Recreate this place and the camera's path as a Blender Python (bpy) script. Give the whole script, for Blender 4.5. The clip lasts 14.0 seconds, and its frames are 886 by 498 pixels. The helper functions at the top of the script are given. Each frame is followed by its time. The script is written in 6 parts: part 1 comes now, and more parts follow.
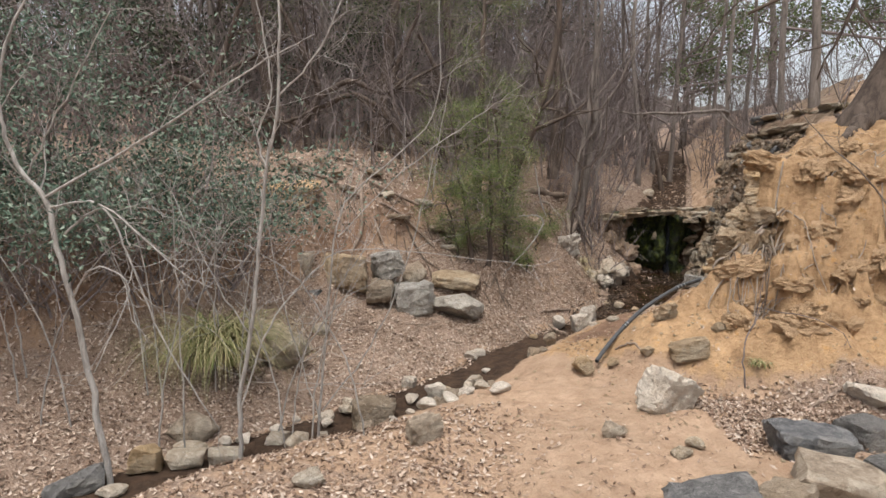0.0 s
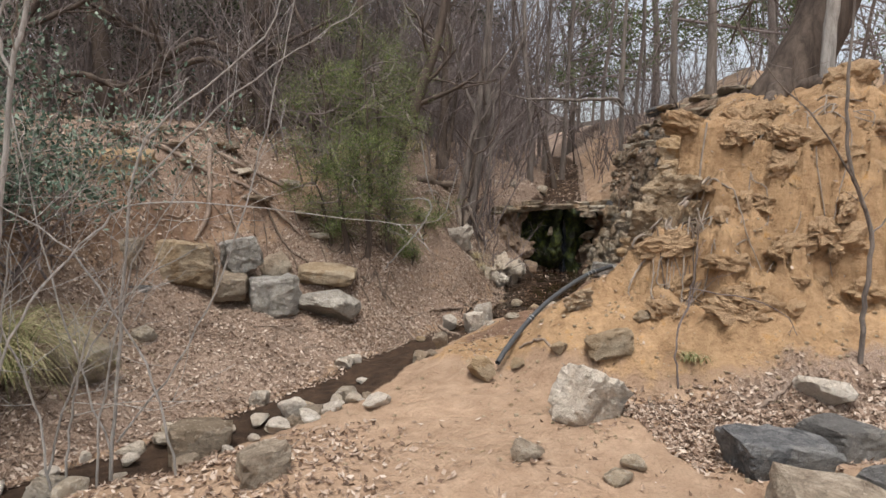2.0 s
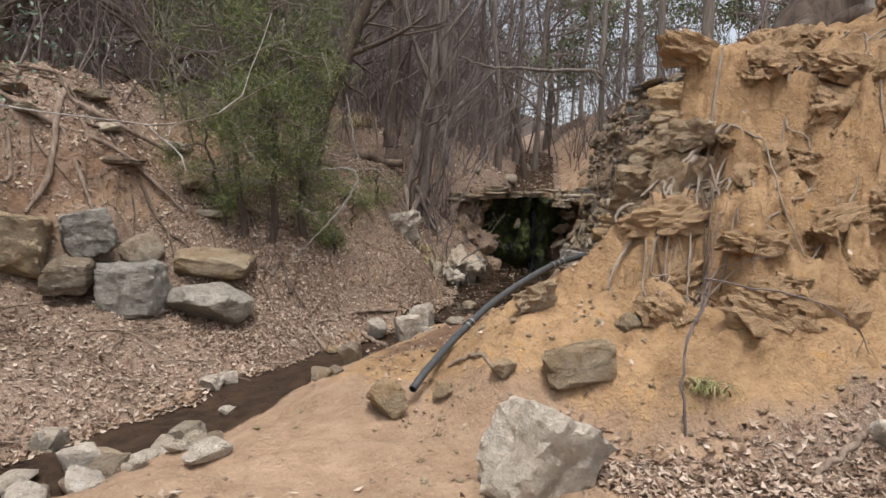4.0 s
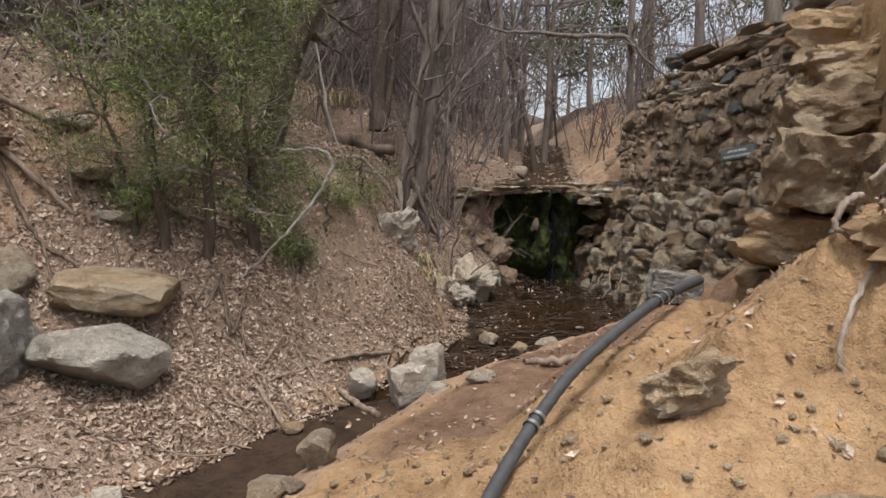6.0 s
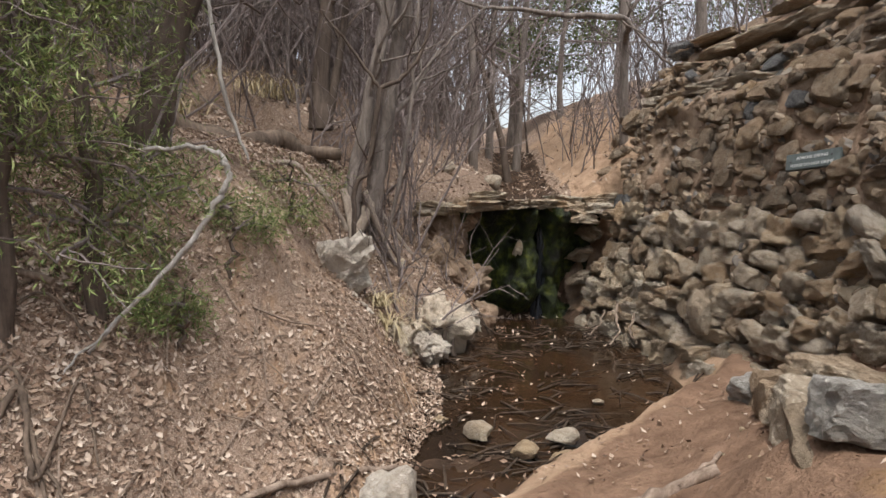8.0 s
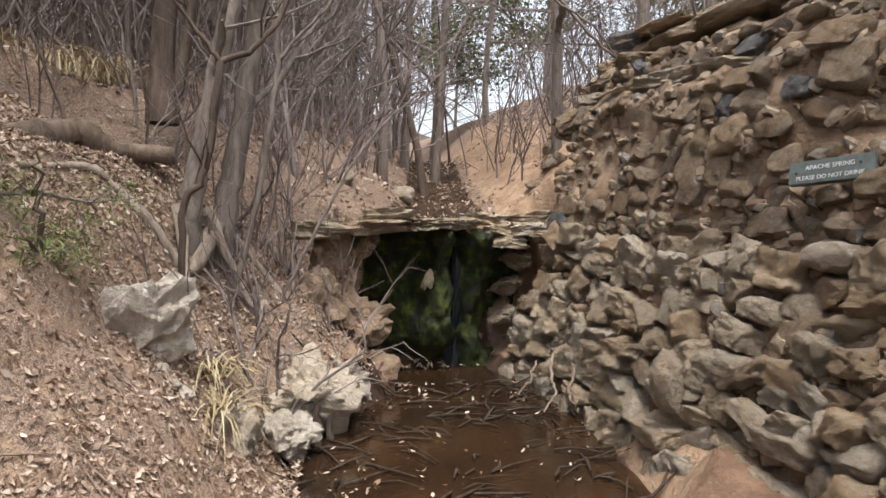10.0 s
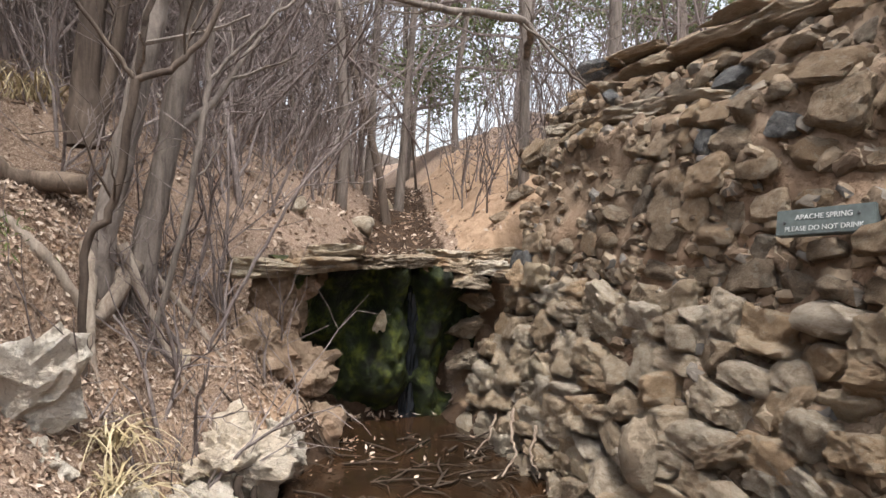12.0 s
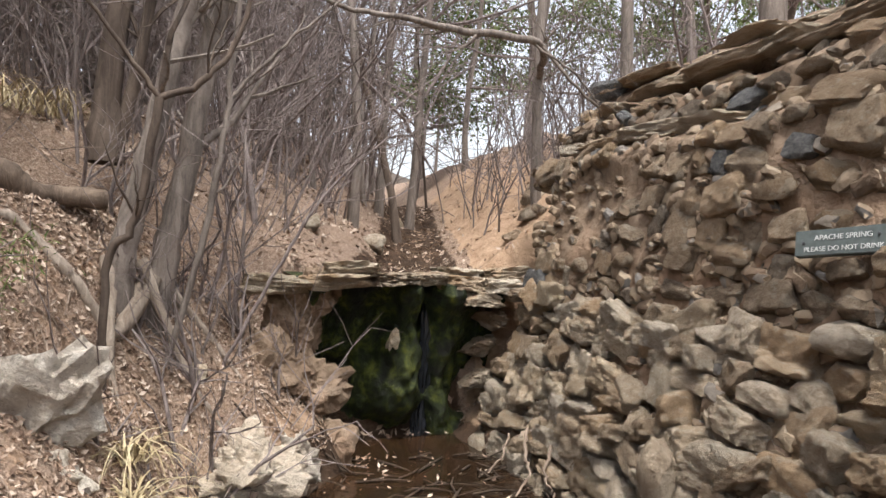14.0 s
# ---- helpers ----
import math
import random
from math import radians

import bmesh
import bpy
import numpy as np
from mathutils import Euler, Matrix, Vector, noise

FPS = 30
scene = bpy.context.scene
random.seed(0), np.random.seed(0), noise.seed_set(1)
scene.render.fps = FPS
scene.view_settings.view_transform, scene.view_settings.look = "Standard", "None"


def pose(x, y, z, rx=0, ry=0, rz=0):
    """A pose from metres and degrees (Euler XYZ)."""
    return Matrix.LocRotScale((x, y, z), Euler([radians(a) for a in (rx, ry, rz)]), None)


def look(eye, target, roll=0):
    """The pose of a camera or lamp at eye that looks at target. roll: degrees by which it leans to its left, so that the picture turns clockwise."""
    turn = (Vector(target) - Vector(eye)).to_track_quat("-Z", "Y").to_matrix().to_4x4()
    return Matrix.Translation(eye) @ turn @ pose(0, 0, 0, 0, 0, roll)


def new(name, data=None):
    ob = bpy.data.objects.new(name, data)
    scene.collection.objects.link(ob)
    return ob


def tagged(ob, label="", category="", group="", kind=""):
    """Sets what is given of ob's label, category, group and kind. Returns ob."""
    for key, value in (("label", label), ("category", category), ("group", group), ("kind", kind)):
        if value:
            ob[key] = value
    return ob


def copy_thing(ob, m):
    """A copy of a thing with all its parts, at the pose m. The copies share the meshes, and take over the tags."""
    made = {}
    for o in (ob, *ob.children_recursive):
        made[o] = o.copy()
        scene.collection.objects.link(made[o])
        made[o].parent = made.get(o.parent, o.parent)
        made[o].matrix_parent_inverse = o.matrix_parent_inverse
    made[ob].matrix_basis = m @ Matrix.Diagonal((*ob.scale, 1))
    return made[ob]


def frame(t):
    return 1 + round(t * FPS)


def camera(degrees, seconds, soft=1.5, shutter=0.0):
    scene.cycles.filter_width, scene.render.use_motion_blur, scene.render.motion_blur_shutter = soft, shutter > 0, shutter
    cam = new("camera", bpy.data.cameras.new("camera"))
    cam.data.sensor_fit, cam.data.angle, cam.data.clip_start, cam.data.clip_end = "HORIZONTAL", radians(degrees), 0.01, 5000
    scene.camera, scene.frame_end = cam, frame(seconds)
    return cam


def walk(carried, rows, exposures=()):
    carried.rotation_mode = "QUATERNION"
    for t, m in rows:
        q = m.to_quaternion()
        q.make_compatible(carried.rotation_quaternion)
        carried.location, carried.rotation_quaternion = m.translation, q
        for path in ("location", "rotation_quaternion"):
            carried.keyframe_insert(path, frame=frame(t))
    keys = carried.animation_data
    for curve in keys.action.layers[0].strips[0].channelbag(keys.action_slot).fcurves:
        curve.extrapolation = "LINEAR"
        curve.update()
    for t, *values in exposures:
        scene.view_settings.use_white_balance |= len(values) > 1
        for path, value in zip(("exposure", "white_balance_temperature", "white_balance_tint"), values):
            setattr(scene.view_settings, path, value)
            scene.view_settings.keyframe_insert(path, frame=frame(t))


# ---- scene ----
cam = camera(66.9, 14.0)
EXPOSURES = [(0, 0.16), (1.5, 0.06), (3, 0.0), (5.5, 0.0), (7.5, 0.3), (9, 0.5), (11.5, 0.85), (14, 0.86)]
PATH = [
    (0, (0.099, -0.248, 2.439), (0.084, 1.739, 2.206), -0.7),
    (0.5, (0.167, 0.075, 2.332), (0.289, 2.059, 2.113), -1.1),
    (1, (0.136, 0.308, 2.212), (0.325, 2.289, 2.012), -0.6),
    (1.5, (0.153, 0.737, 2.045), (0.413, 2.711, 1.849), -0.3),
    (2, (0.326, 1.264, 1.894), (0.639, 3.231, 1.708), 0.0),
    (2.5, (0.632, 1.694, 1.798), (0.989, 3.653, 1.615), 0.5),
    (3, (0.834, 2.142, 1.724), (1.207, 4.099, 1.544), 1.0),
    (3.2, (0.908, 2.3, 1.649), (1.27, 4.261, 1.487), 1.2),
    (5.3, (1.295, 4.477, 1.449), (1.693, 6.43, 1.278), 0.7),
    (5.5, (1.287, 4.66, 1.449), (1.686, 6.612, 1.28), 0.7),
    (6, (1.345, 5.195, 1.441), (1.758, 7.145, 1.273), 0.7),
    (6.5, (1.345, 5.739, 1.436), (1.782, 7.684, 1.273), 0.6),
    (7, (1.426, 6.188, 1.444), (1.888, 8.128, 1.294), 0.6),
    (7.5, (1.572, 6.639, 1.522), (2.074, 8.57, 1.378), 0.8),
    (8, (1.654, 7.025, 1.527), (2.201, 8.944, 1.383), 0.8),
    (8.5, (1.858, 7.401, 1.51), (2.454, 9.305, 1.37), 1.0),
    (9, (2.044, 7.856, 1.543), (2.707, 9.738, 1.415), 1.0),
    (9.2, (2.122, 7.991, 1.561), (2.801, 9.867, 1.426), 0.9),
    (11.3, (2.778, 8.846, 1.716), (3.587, 10.674, 1.666), 2.0),
    (11.5, (2.804, 8.863, 1.743), (3.61, 10.692, 1.688), 1.9),
    (12, (2.717, 8.807, 1.712), (3.533, 10.632, 1.674), 2.1),
    (12.5, (2.681, 8.769, 1.699), (3.497, 10.595, 1.675), 2.3),
    (13, (2.666, 8.775, 1.696), (3.476, 10.604, 1.687), 2.5),
    (13.5, (2.672, 8.787, 1.7), (3.468, 10.621, 1.707), 2.5),
    (14, (2.658, 8.811, 1.702), (3.454, 10.645, 1.72), 2.6),
]
walk(cam, [(t, look(eye, target, roll)) for t, eye, target, roll in PATH], EXPOSURES)

# ---- light: an overcast winter sky ----
world = bpy.data.worlds.new("overcast_sky")
scene.world = world
world.use_nodes = True
wn, wl = world.node_tree.nodes, world.node_tree.links
sky = wn.new("ShaderNodeTexSky")
sky.sky_type, sky.sun_disc = "NISHITA", False
sky.sun_elevation, sky.sun_rotation = radians(71), radians(195)
sky.dust_density, sky.air_density, sky.ozone_density = 4.0, 1.0, 1.0
grey = wn.new("ShaderNodeHueSaturation")
grey.inputs["Saturation"].default_value = 0.4
wl.new(sky.outputs["Color"], grey.inputs["Color"])
wl.new(grey.outputs["Color"], wn["Background"].inputs["Color"])
wn["Background"].inputs["Strength"].default_value = 0.22
sun = new("sun", bpy.data.lights.new("sun", "SUN"))
sun.data.energy, sun.data.angle, sun.data.color = 2.1, radians(16), (1.0, 0.98, 0.95)
sun.matrix_world = look((-1.2, -4.6, 14), (0, 0, 0))

# ---- materials ----


class Mat:
    """A small node builder for one material."""

    def __init__(self, name, rough=0.9, spec=0.3):
        self.m = bpy.data.materials.new(name)
        self.m.use_nodes = True
        self.n, self.l = self.m.node_tree.nodes, self.m.node_tree.links
        self.b = self.n["Principled BSDF"]
        self.b.inputs["Roughness"].default_value = rough
        self.b.inputs["Specular IOR Level"].default_value = spec
        self.co = self.n.new("ShaderNodeTexCoord").outputs["Object"]
        self.height = None

    def noise(self, scale, detail=5, rough=0.6, stretch=None, warp=0.0):
        t = self.n.new("ShaderNodeTexNoise")
        t.inputs["Scale"].default_value = scale
        t.inputs["Detail"].default_value = detail
        t.inputs["Roughness"].default_value = rough
        t.inputs["Distortion"].default_value = warp
        src = self.co
        if stretch:
            mp = self.n.new("ShaderNodeMapping")
            mp.inputs["Scale"].default_value = stretch
            self.l.new(self.co, mp.inputs["Vector"])
            src = mp.outputs["Vector"]
        self.l.new(src, t.inputs["Vector"])
        return t.outputs["Fac"]

    def cells(self, scale, kind="F1", out="Distance", stretch=None):
        t = self.n.new("ShaderNodeTexVoronoi")
        t.feature = kind
        t.inputs["Scale"].default_value = scale
        src = self.co
        if stretch:
            mp = self.n.new("ShaderNodeMapping")
            mp.inputs["Scale"].default_value = stretch
            self.l.new(self.co, mp.inputs["Vector"])
            src = mp.outputs["Vector"]
        self.l.new(src, t.inputs["Vector"])
        return t.outputs[out]

    def attr(self, name):
        a = self.n.new("ShaderNodeAttribute")
        a.attribute_name = name
        return a.outputs["Fac"]

    def chance(self):
        return self.n.new("ShaderNodeObjectInfo").outputs["Random"]

    def island(self):
        return self.n.new("ShaderNodeNewGeometry").outputs["Random Per Island"]

    def math(self, op, a, b=0.0, c=0.0, clamp=False):
        t = self.n.new("ShaderNodeMath")
        t.operation, t.use_clamp = op, clamp
        for i, v in enumerate((a, b, c)):
            if isinstance(v, (int, float)):
                t.inputs[i].default_value = v
            else:
                self.l.new(v, t.inputs[i])
        return t.outputs[0]

    def ramp(self, fac, *stops):
        r = self.n.new("ShaderNodeValToRGB")
        el = r.color_ramp.elements
        while len(el) < len(stops):
            el.new(0.5)
        for e, (p, c) in zip(el, stops):
            e.position = p
            e.color = (*c, 1) if isinstance(c, tuple) else (c, c, c, 1)
        self.l.new(fac, r.inputs["Fac"])
        return r.outputs["Color"]

    def mix(self, fac, a, b, mode="MIX"):
        x = self.n.new("ShaderNodeMix")
        x.data_type, x.blend_type = "RGBA", mode
        for i, v in ((0, fac), (6, a), (7, b)):
            if isinstance(v, (int, float)):
                x.inputs[i].default_value = v
            elif isinstance(v, tuple):
                x.inputs[i].default_value = (*v, 1)
            else:
                self.l.new(v, x.inputs[i])
        return x.outputs[2]

    def color(self, c):
        self.l.new(c, self.b.inputs["Base Color"])

    def rough(self, c):
        self.l.new(c, self.b.inputs["Roughness"])

    def bump(self, height, strength=0.5, distance=0.02):
        bp = self.n.new("ShaderNodeBump")
        bp.inputs["Strength"].default_value = strength
        bp.inputs["Distance"].default_value = distance
        self.l.new(height, bp.inputs["Height"])
        if self.height is not None:
            self.l.new(self.height, bp.inputs["Normal"])
        self.height = bp.outputs["Normal"]
        self.l.new(self.height, self.b.inputs["Normal"])


def soil_material():
    m = Mat("creek_soil", 0.95, 0.15)
    big, mid, fine = m.noise(0.9, 4), m.noise(6, 6, 0.65), m.noise(55, 4, 0.7)
    sand = m.ramp(mid, (0.3, (0.345, 0.226, 0.146)), (0.7, (0.5, 0.353, 0.24)))
    clay = m.ramp(mid, (0.28, (0.2, 0.118, 0.06)), (0.45, (0.38, 0.24, 0.13)), (0.6, (0.48, 0.315, 0.175)), (0.75, (0.5, 0.27, 0.09)))
    red = m.ramp(mid, (0.3, (0.15, 0.088, 0.056)), (0.7, (0.31, 0.197, 0.132)))
    bits = m.noise(70, 3, 0.6, (1, 1, 1), 2.5)
    litter = m.ramp(bits, (0.3, (0.12, 0.08, 0.058)), (0.46, (0.26, 0.18, 0.133)), (0.58, (0.38, 0.285, 0.215)), (0.7, (0.54, 0.44, 0.35)))
    mud = m.ramp(mid, (0.3, (0.03, 0.02, 0.014)), (0.7, (0.09, 0.055, 0.035)))
    col = sand
    for name, c in (("clay", clay), ("red", red), ("litter", litter), ("mud", mud)):
        w = m.math("ADD", m.attr(name), m.math("MULTIPLY", m.math("SUBTRACT", mid, 0.5), 1.6))
        w = m.math("MULTIPLY_ADD", m.math("SUBTRACT", w, 0.5), 3.0, 0.5, True)
        w = m.math("MULTIPLY", w, m.math("GREATER_THAN", m.attr(name), 0.02))
        col = m.mix(w, col, c)
    col = m.mix(m.math("MULTIPLY", m.math("SUBTRACT", fine, 0.47, clamp=True), 1.1), col, (0.12, 0.08, 0.05), "MIX")
    col = m.mix(0.35, col, m.ramp(big, (0.3, 0.35), (0.7, 0.65)), "OVERLAY")
    m.color(col)
    m.bump(m.noise(16, 5, 0.7), 0.8, 0.05)
    m.bump(mid, 0.6, 0.06)
    m.bump(fine, 0.8, 0.014)
    return m.m


def stone_material(name, dark, mid_c, light, warm=(0.4, 0.27, 0.13), lichen=0.25):
    m = Mat(name, 0.88, 0.25)
    r = m.chance()
    mid, fine, big = m.noise(7, 6, 0.65, None, 0.6), m.noise(60, 4, 0.7), m.noise(2.2, 3)
    c = m.ramp(mid, (0.28, dark), (0.5, mid_c), (0.72, light))
    c = m.mix(m.math("MULTIPLY", m.math("SUBTRACT", r, 0.45, clamp=True), 1.1), c, warm)
    c = m.mix(m.math("MULTIPLY", m.math("GREATER_THAN", big, 0.56), lichen), c, (0.5, 0.46, 0.38))
    shade = m.math("MULTIPLY_ADD", m.math("FRACT", m.math("MULTIPLY", r, 7.31)), 0.4, 0.78)
    c = m.mix(1.0, c, m.ramp(shade, (0.0, 0.0), (1.0, 1.0)), "MULTIPLY")
    c = m.mix(m.ramp(m.noise(22, 5, 0.75, None, 1.2), (0.57, 0.0), (0.66, 0.5)), c, dark)
    c = m.mix(m.ramp(m.noise(30, 4, 0.7, None, 0.5), (0.57, 0.0), (0.66, 0.6)), c, light)
    seam = m.noise(4.5, 7, 0.7, (1, 1, 2.6), 1.5)
    seam = m.math("ABSOLUTE", m.math("SUBTRACT", seam, 0.5))
    c = m.mix(m.ramp(seam, (0.0, 0.7), (0.008, 0.0)), c, tuple(v * 0.6 for v in dark))
    m.color(c)
    m.bump(m.ramp(seam, (0.0, 0.0), (0.02, 1.0)), 0.5, 0.01)
    m.bump(m.noise(11, 7, 0.72, (1, 1, 2.0), 0.8), 1.0, 0.07)
    m.bump(mid, 0.7, 0.04)
    m.bump(fine, 0.8, 0.008)
    return m.m


def bark_material(name, dark, light, scale=1.0):
    m = Mat(name, 0.9, 0.2)
    streak = m.noise(9 * scale, 6, 0.7, (1, 1, 0.18), 0.8)
    fine = m.noise(60 * scale, 3)
    c = m.ramp(streak, (0.32, dark), (0.68, light))
    c = m.mix(0.25, c, m.ramp(fine, (0.3, 0.3), (0.7, 0.7)), "OVERLAY")
    m.color(c)
    m.bump(streak, 0.8, 0.02)
    m.bump(fine, 0.4, 0.004)
    return m.m


def leaf_material(name, *cols):
    m = Mat(name, 0.75, 0.25)
    n = len(cols)
    m.color(m.ramp(m.island(), *[(i / (n - 1), c) for i, c in enumerate(cols)]))
    m.bump(m.noise(40, 2), 0.3, 0.004)
    return m.m


SOIL = soil_material()
LIMESTONE = stone_material("pale_limestone", (0.33, 0.255, 0.18), (0.53, 0.45, 0.35), (0.68, 0.61, 0.51), (0.46, 0.34, 0.2))
WHITESTONE = stone_material("bleached_limestone", (0.44, 0.35, 0.27), (0.68, 0.6, 0.5), (0.8, 0.74, 0.65), (0.62, 0.5, 0.36), 0.2)
SLATE = stone_material("blue_grey_slab", (0.075, 0.075, 0.078), (0.17, 0.168, 0.165), (0.3, 0.29, 0.275), (0.22, 0.19, 0.15), 0.15)
GREYSTONE = stone_material("grey_boulder", (0.205, 0.156, 0.11), (0.384, 0.306, 0.226), (0.576, 0.48, 0.369), (0.3, 0.22, 0.14), 0.25)
GREYROUND = stone_material("pale_grey_boulder", (0.21, 0.19, 0.165), (0.43, 0.4, 0.355), (0.62, 0.59, 0.54), (0.42, 0.36, 0.28), 0.3)
YELLOWSTONE = stone_material("ochre_stone", (0.27, 0.185, 0.105), (0.41, 0.305, 0.195), (0.52, 0.425, 0.3), (0.45, 0.29, 0.13), 0.2)
WALLSTONE = stone_material("wall_stone", (0.15, 0.105, 0.07), (0.3, 0.225, 0.155), (0.46, 0.375, 0.28), (0.34, 0.22, 0.12), 0.3)
TANSTONE = stone_material("tan_slab", (0.2, 0.14, 0.09), (0.42, 0.315, 0.215), (0.58, 0.48, 0.36), (0.44, 0.29, 0.16), 0.3)
PALESLAB = stone_material("pale_tan_slab", (0.28, 0.21, 0.145), (0.5, 0.41, 0.305), (0.66, 0.57, 0.455), (0.5, 0.36, 0.22), 0.3)
BROWNSTONE = stone_material("brown_wall_stone", (0.11, 0.085, 0.065), (0.22, 0.17, 0.125), (0.36, 0.295, 0.225), (0.26, 0.17, 0.1), 0.25)

# ---- arithmetic of the ground ----


def vnoise(x, y, seed=0):
    """Value noise between -1 and 1."""
    xi, yi = np.floor(x).astype(np.int64), np.floor(y).astype(np.int64)
    fx, fy = x - xi, y - yi
    fx, fy = fx * fx * (3 - 2 * fx), fy * fy * (3 - 2 * fy)

    def pick(i, j):
        k = (i * 374761393 + j * 668265263 + seed * 974711) & 0x7FFFFFFF
        k = ((k ^ (k >> 13)) * 1274126177) & 0x7FFFFFFF
        return ((k ^ (k >> 16)) & 0xFFFF) / 32767.5 - 1
    a = pick(xi, yi) * (1 - fx) + pick(xi + 1, yi) * fx
    b = pick(xi, yi + 1) * (1 - fx) + pick(xi + 1, yi + 1) * fx
    return a * (1 - fy) + b * fy


def fbm(x, y, octaves=4, seed=0):
    total, amp = 0, 1.0
    for o in range(octaves):
        total = total + amp * vnoise(x * 2 ** o + 17.3 * o, y * 2 ** o - 9.1 * o, seed + o)
        amp *= 0.5
    return total


def step(a, b, v):
    u = np.clip((v - a) / (b - a), 0, 1)
    return u * u * (3 - 2 * u)


# the water's edges and level, by the distance up the creek
CY = (-60, 3, 5, 6.1, 7.5, 8.7, 9.4, 10, 11, 12.4, 13.3, 14.15, 14.32, 16, 20, 26, 80)
CXL = (-60, -4.75, -2.65, -1.28, -0.02, 0.75, 1.5, 2.2, 2.75, 3.1, 3.85, 4.0, 4.0, 5.0, 6.4, 7.5, 16)
CXR = (-58, -4.0, -1.9, -0.5, 0.75, 1.45, 2.1, 2.95, 4.55, 5.05, 5.1, 5.1, 5.2, 5.8, 7.2, 9, 18)
CZ = (-1.5, -0.15, -0.12, -0.12, -0.1, -0.05, 0.04, 0.13, 0.18, 0.22, 0.22, 0.22, 1.42, 1.6, 2.5, 3.0, 5.0)
# the foot of the dry-stone wall, and how it leans back with height
WY = (8.3, 8.9, 9.8, 10.5, 11.3, 12.3, 13.6, 14.6)
WX = (3.75, 4.2, 4.7, 4.88, 4.95, 5.08, 5.2, 5.3)
LEAN_Z = (0.0, 0.3, 0.6, 1.0, 1.3, 1.9, 2.5, 2.62, 2.9, 3.02, 3.3, 3.5, 3.9, 4.4)
LEAN_X = (-0.1, 0.0, 0.1, 0.2, 0.34, 0.45, 0.6, 0.85, 0.95, 1.3, 1.45, 1.8, 2.6, 3.6)


def wall_x(y, z):
    return np.interp(y, WY, WX) + np.interp(z, LEAN_Z, LEAN_X)


def height(x, y, rough=True):
    x, y = np.asarray(x, float), np.asarray(y, float)
    if rough:
        wob = 0.12 * fbm(x * 1.1, y * 1.1, 3, 5)
        xs, ys = x + wob, y + 0.12 * fbm(x * 1.1, y * 1.1, 3, 9)
    else:
        xs, ys = x, y
    xl, xr, zw = np.interp(ys, CY, CXL), np.interp(ys, CY, CXR), np.interp(ys, CY, CZ)
    u, v = xl - xs, xs - xr
    # left bank: litter slope, rocky step, wooded terrace
    low = np.interp(u, (0, 0.15, 0.9, 2.0, 2.5, 2.9, 3.6, 5, 12, 200), (0, 0.05, 0.32, 0.6, 0.9, 1.45, 2.3, 2.55, 3.1, 5))
    up = np.interp(u, (0, 0.1, 0.5, 0.85, 1.1, 1.5, 2.2, 3, 4, 12, 200), (0, 0.2, 0.6, 0.88, 1.28, 1.68, 1.86, 2.1, 2.45, 3.2, 5))
    gully = np.interp(u, (0, 0.5, 1, 2, 4, 12, 200), (0, 0.3, 0.6, 1.1, 1.5, 2.0, 4))
    left = low + (up - low) * step(9.0, 11.6, ys)
    left = left + (gully - left) * step(13.8, 14.35, ys)
    # right: sandy path, then the red apron below the wall
    flat = np.interp(v, (0, 0.12, 0.5, 1.2, 6, 200), (0, 0.12, 0.25, 0.31, 0.36, 1))
    apron = np.interp(v, (0, 0.15, 0.5, 1.15, 1.45, 1.9, 2.6, 5, 200), (0, 0.12, 0.24, 0.4, 0.66, 0.96, 1.05, 1.3, 1.3))
    pool = np.interp(v, (0, 0.1, 0.4, 5, 200), (0, 0.1, 0.3, 0.6, 0.6))
    gright = np.interp(v, (0, 0.3, 0.7, 1.3, 2, 4, 12, 200), (0, 0.2, 0.55, 1.05, 1.5, 1.9, 2.3, 4))
    low_apron = np.interp(v, (0, 0.15, 0.5, 1.2, 1.9, 2.6, 5, 200), (0, 0.1, 0.2, 0.34, 0.6, 0.75, 1.0, 1.0))
    apron = apron + (low_apron - apron) * step(8.3, 9.2, ys)
    right = flat + (apron - flat) * step(6.6, 8.0, ys)
    right = right + (pool - right) * step(9.8, 11.0, ys)
    right = right + (gright - right) * step(13.6, 14.35, ys)
    bed = -0.06 * step(0, 0.1, np.minimum(-u, -v))
    z = zw + np.where(u > 0, left, 0) + np.where(v > 0, right, 0) + bed
    # the bank where the walk begins
    z = z + 0.75 * step(2.6, -1.0, ys) * step(-3.5, -0.5, xs - 0.0) + 0.4 * step(-1.0, -6, ys)
    # the bank behind the row of set stones
    z = np.maximum(z, 1.32 * step(9.1, 9.5, ys) * step(-0.25, -0.7, xs) * step(-4.6, -3.2, xs))
    # earth mound
    yb = np.interp(xs, (0.4, 1.0, 1.6, 2.13, 2.84, 4, 6, 30), (8.4, 7.6, 7.0, 6.55, 5.95, 5.5, 5.3, 5.0))
    e = (ys - yb) * np.interp(xs, (2.6, 4.2), (0.75, 0.97))
    if rough:
        crag = step(0.35, 0.9, e) * step(2.4, 3.2, xs) * (ys < 9)
        e = e + crag * (0.2 * fbm(x * 2.0, y * 2.4, 4, 33) + 0.1 * (0.45 - np.abs(fbm(x * 2.6 + 0.5 * y, y * 1.6, 4, 37))))
    a = np.interp(e, (-1, 0, 0.2, 0.6, 1.1, 1.6, 2.1, 3, 4, 7, 100), (-0.6, 0.27, 0.52, 0.88, 1.42, 1.95, 2.3, 2.62, 2.95, 3.4, 5))
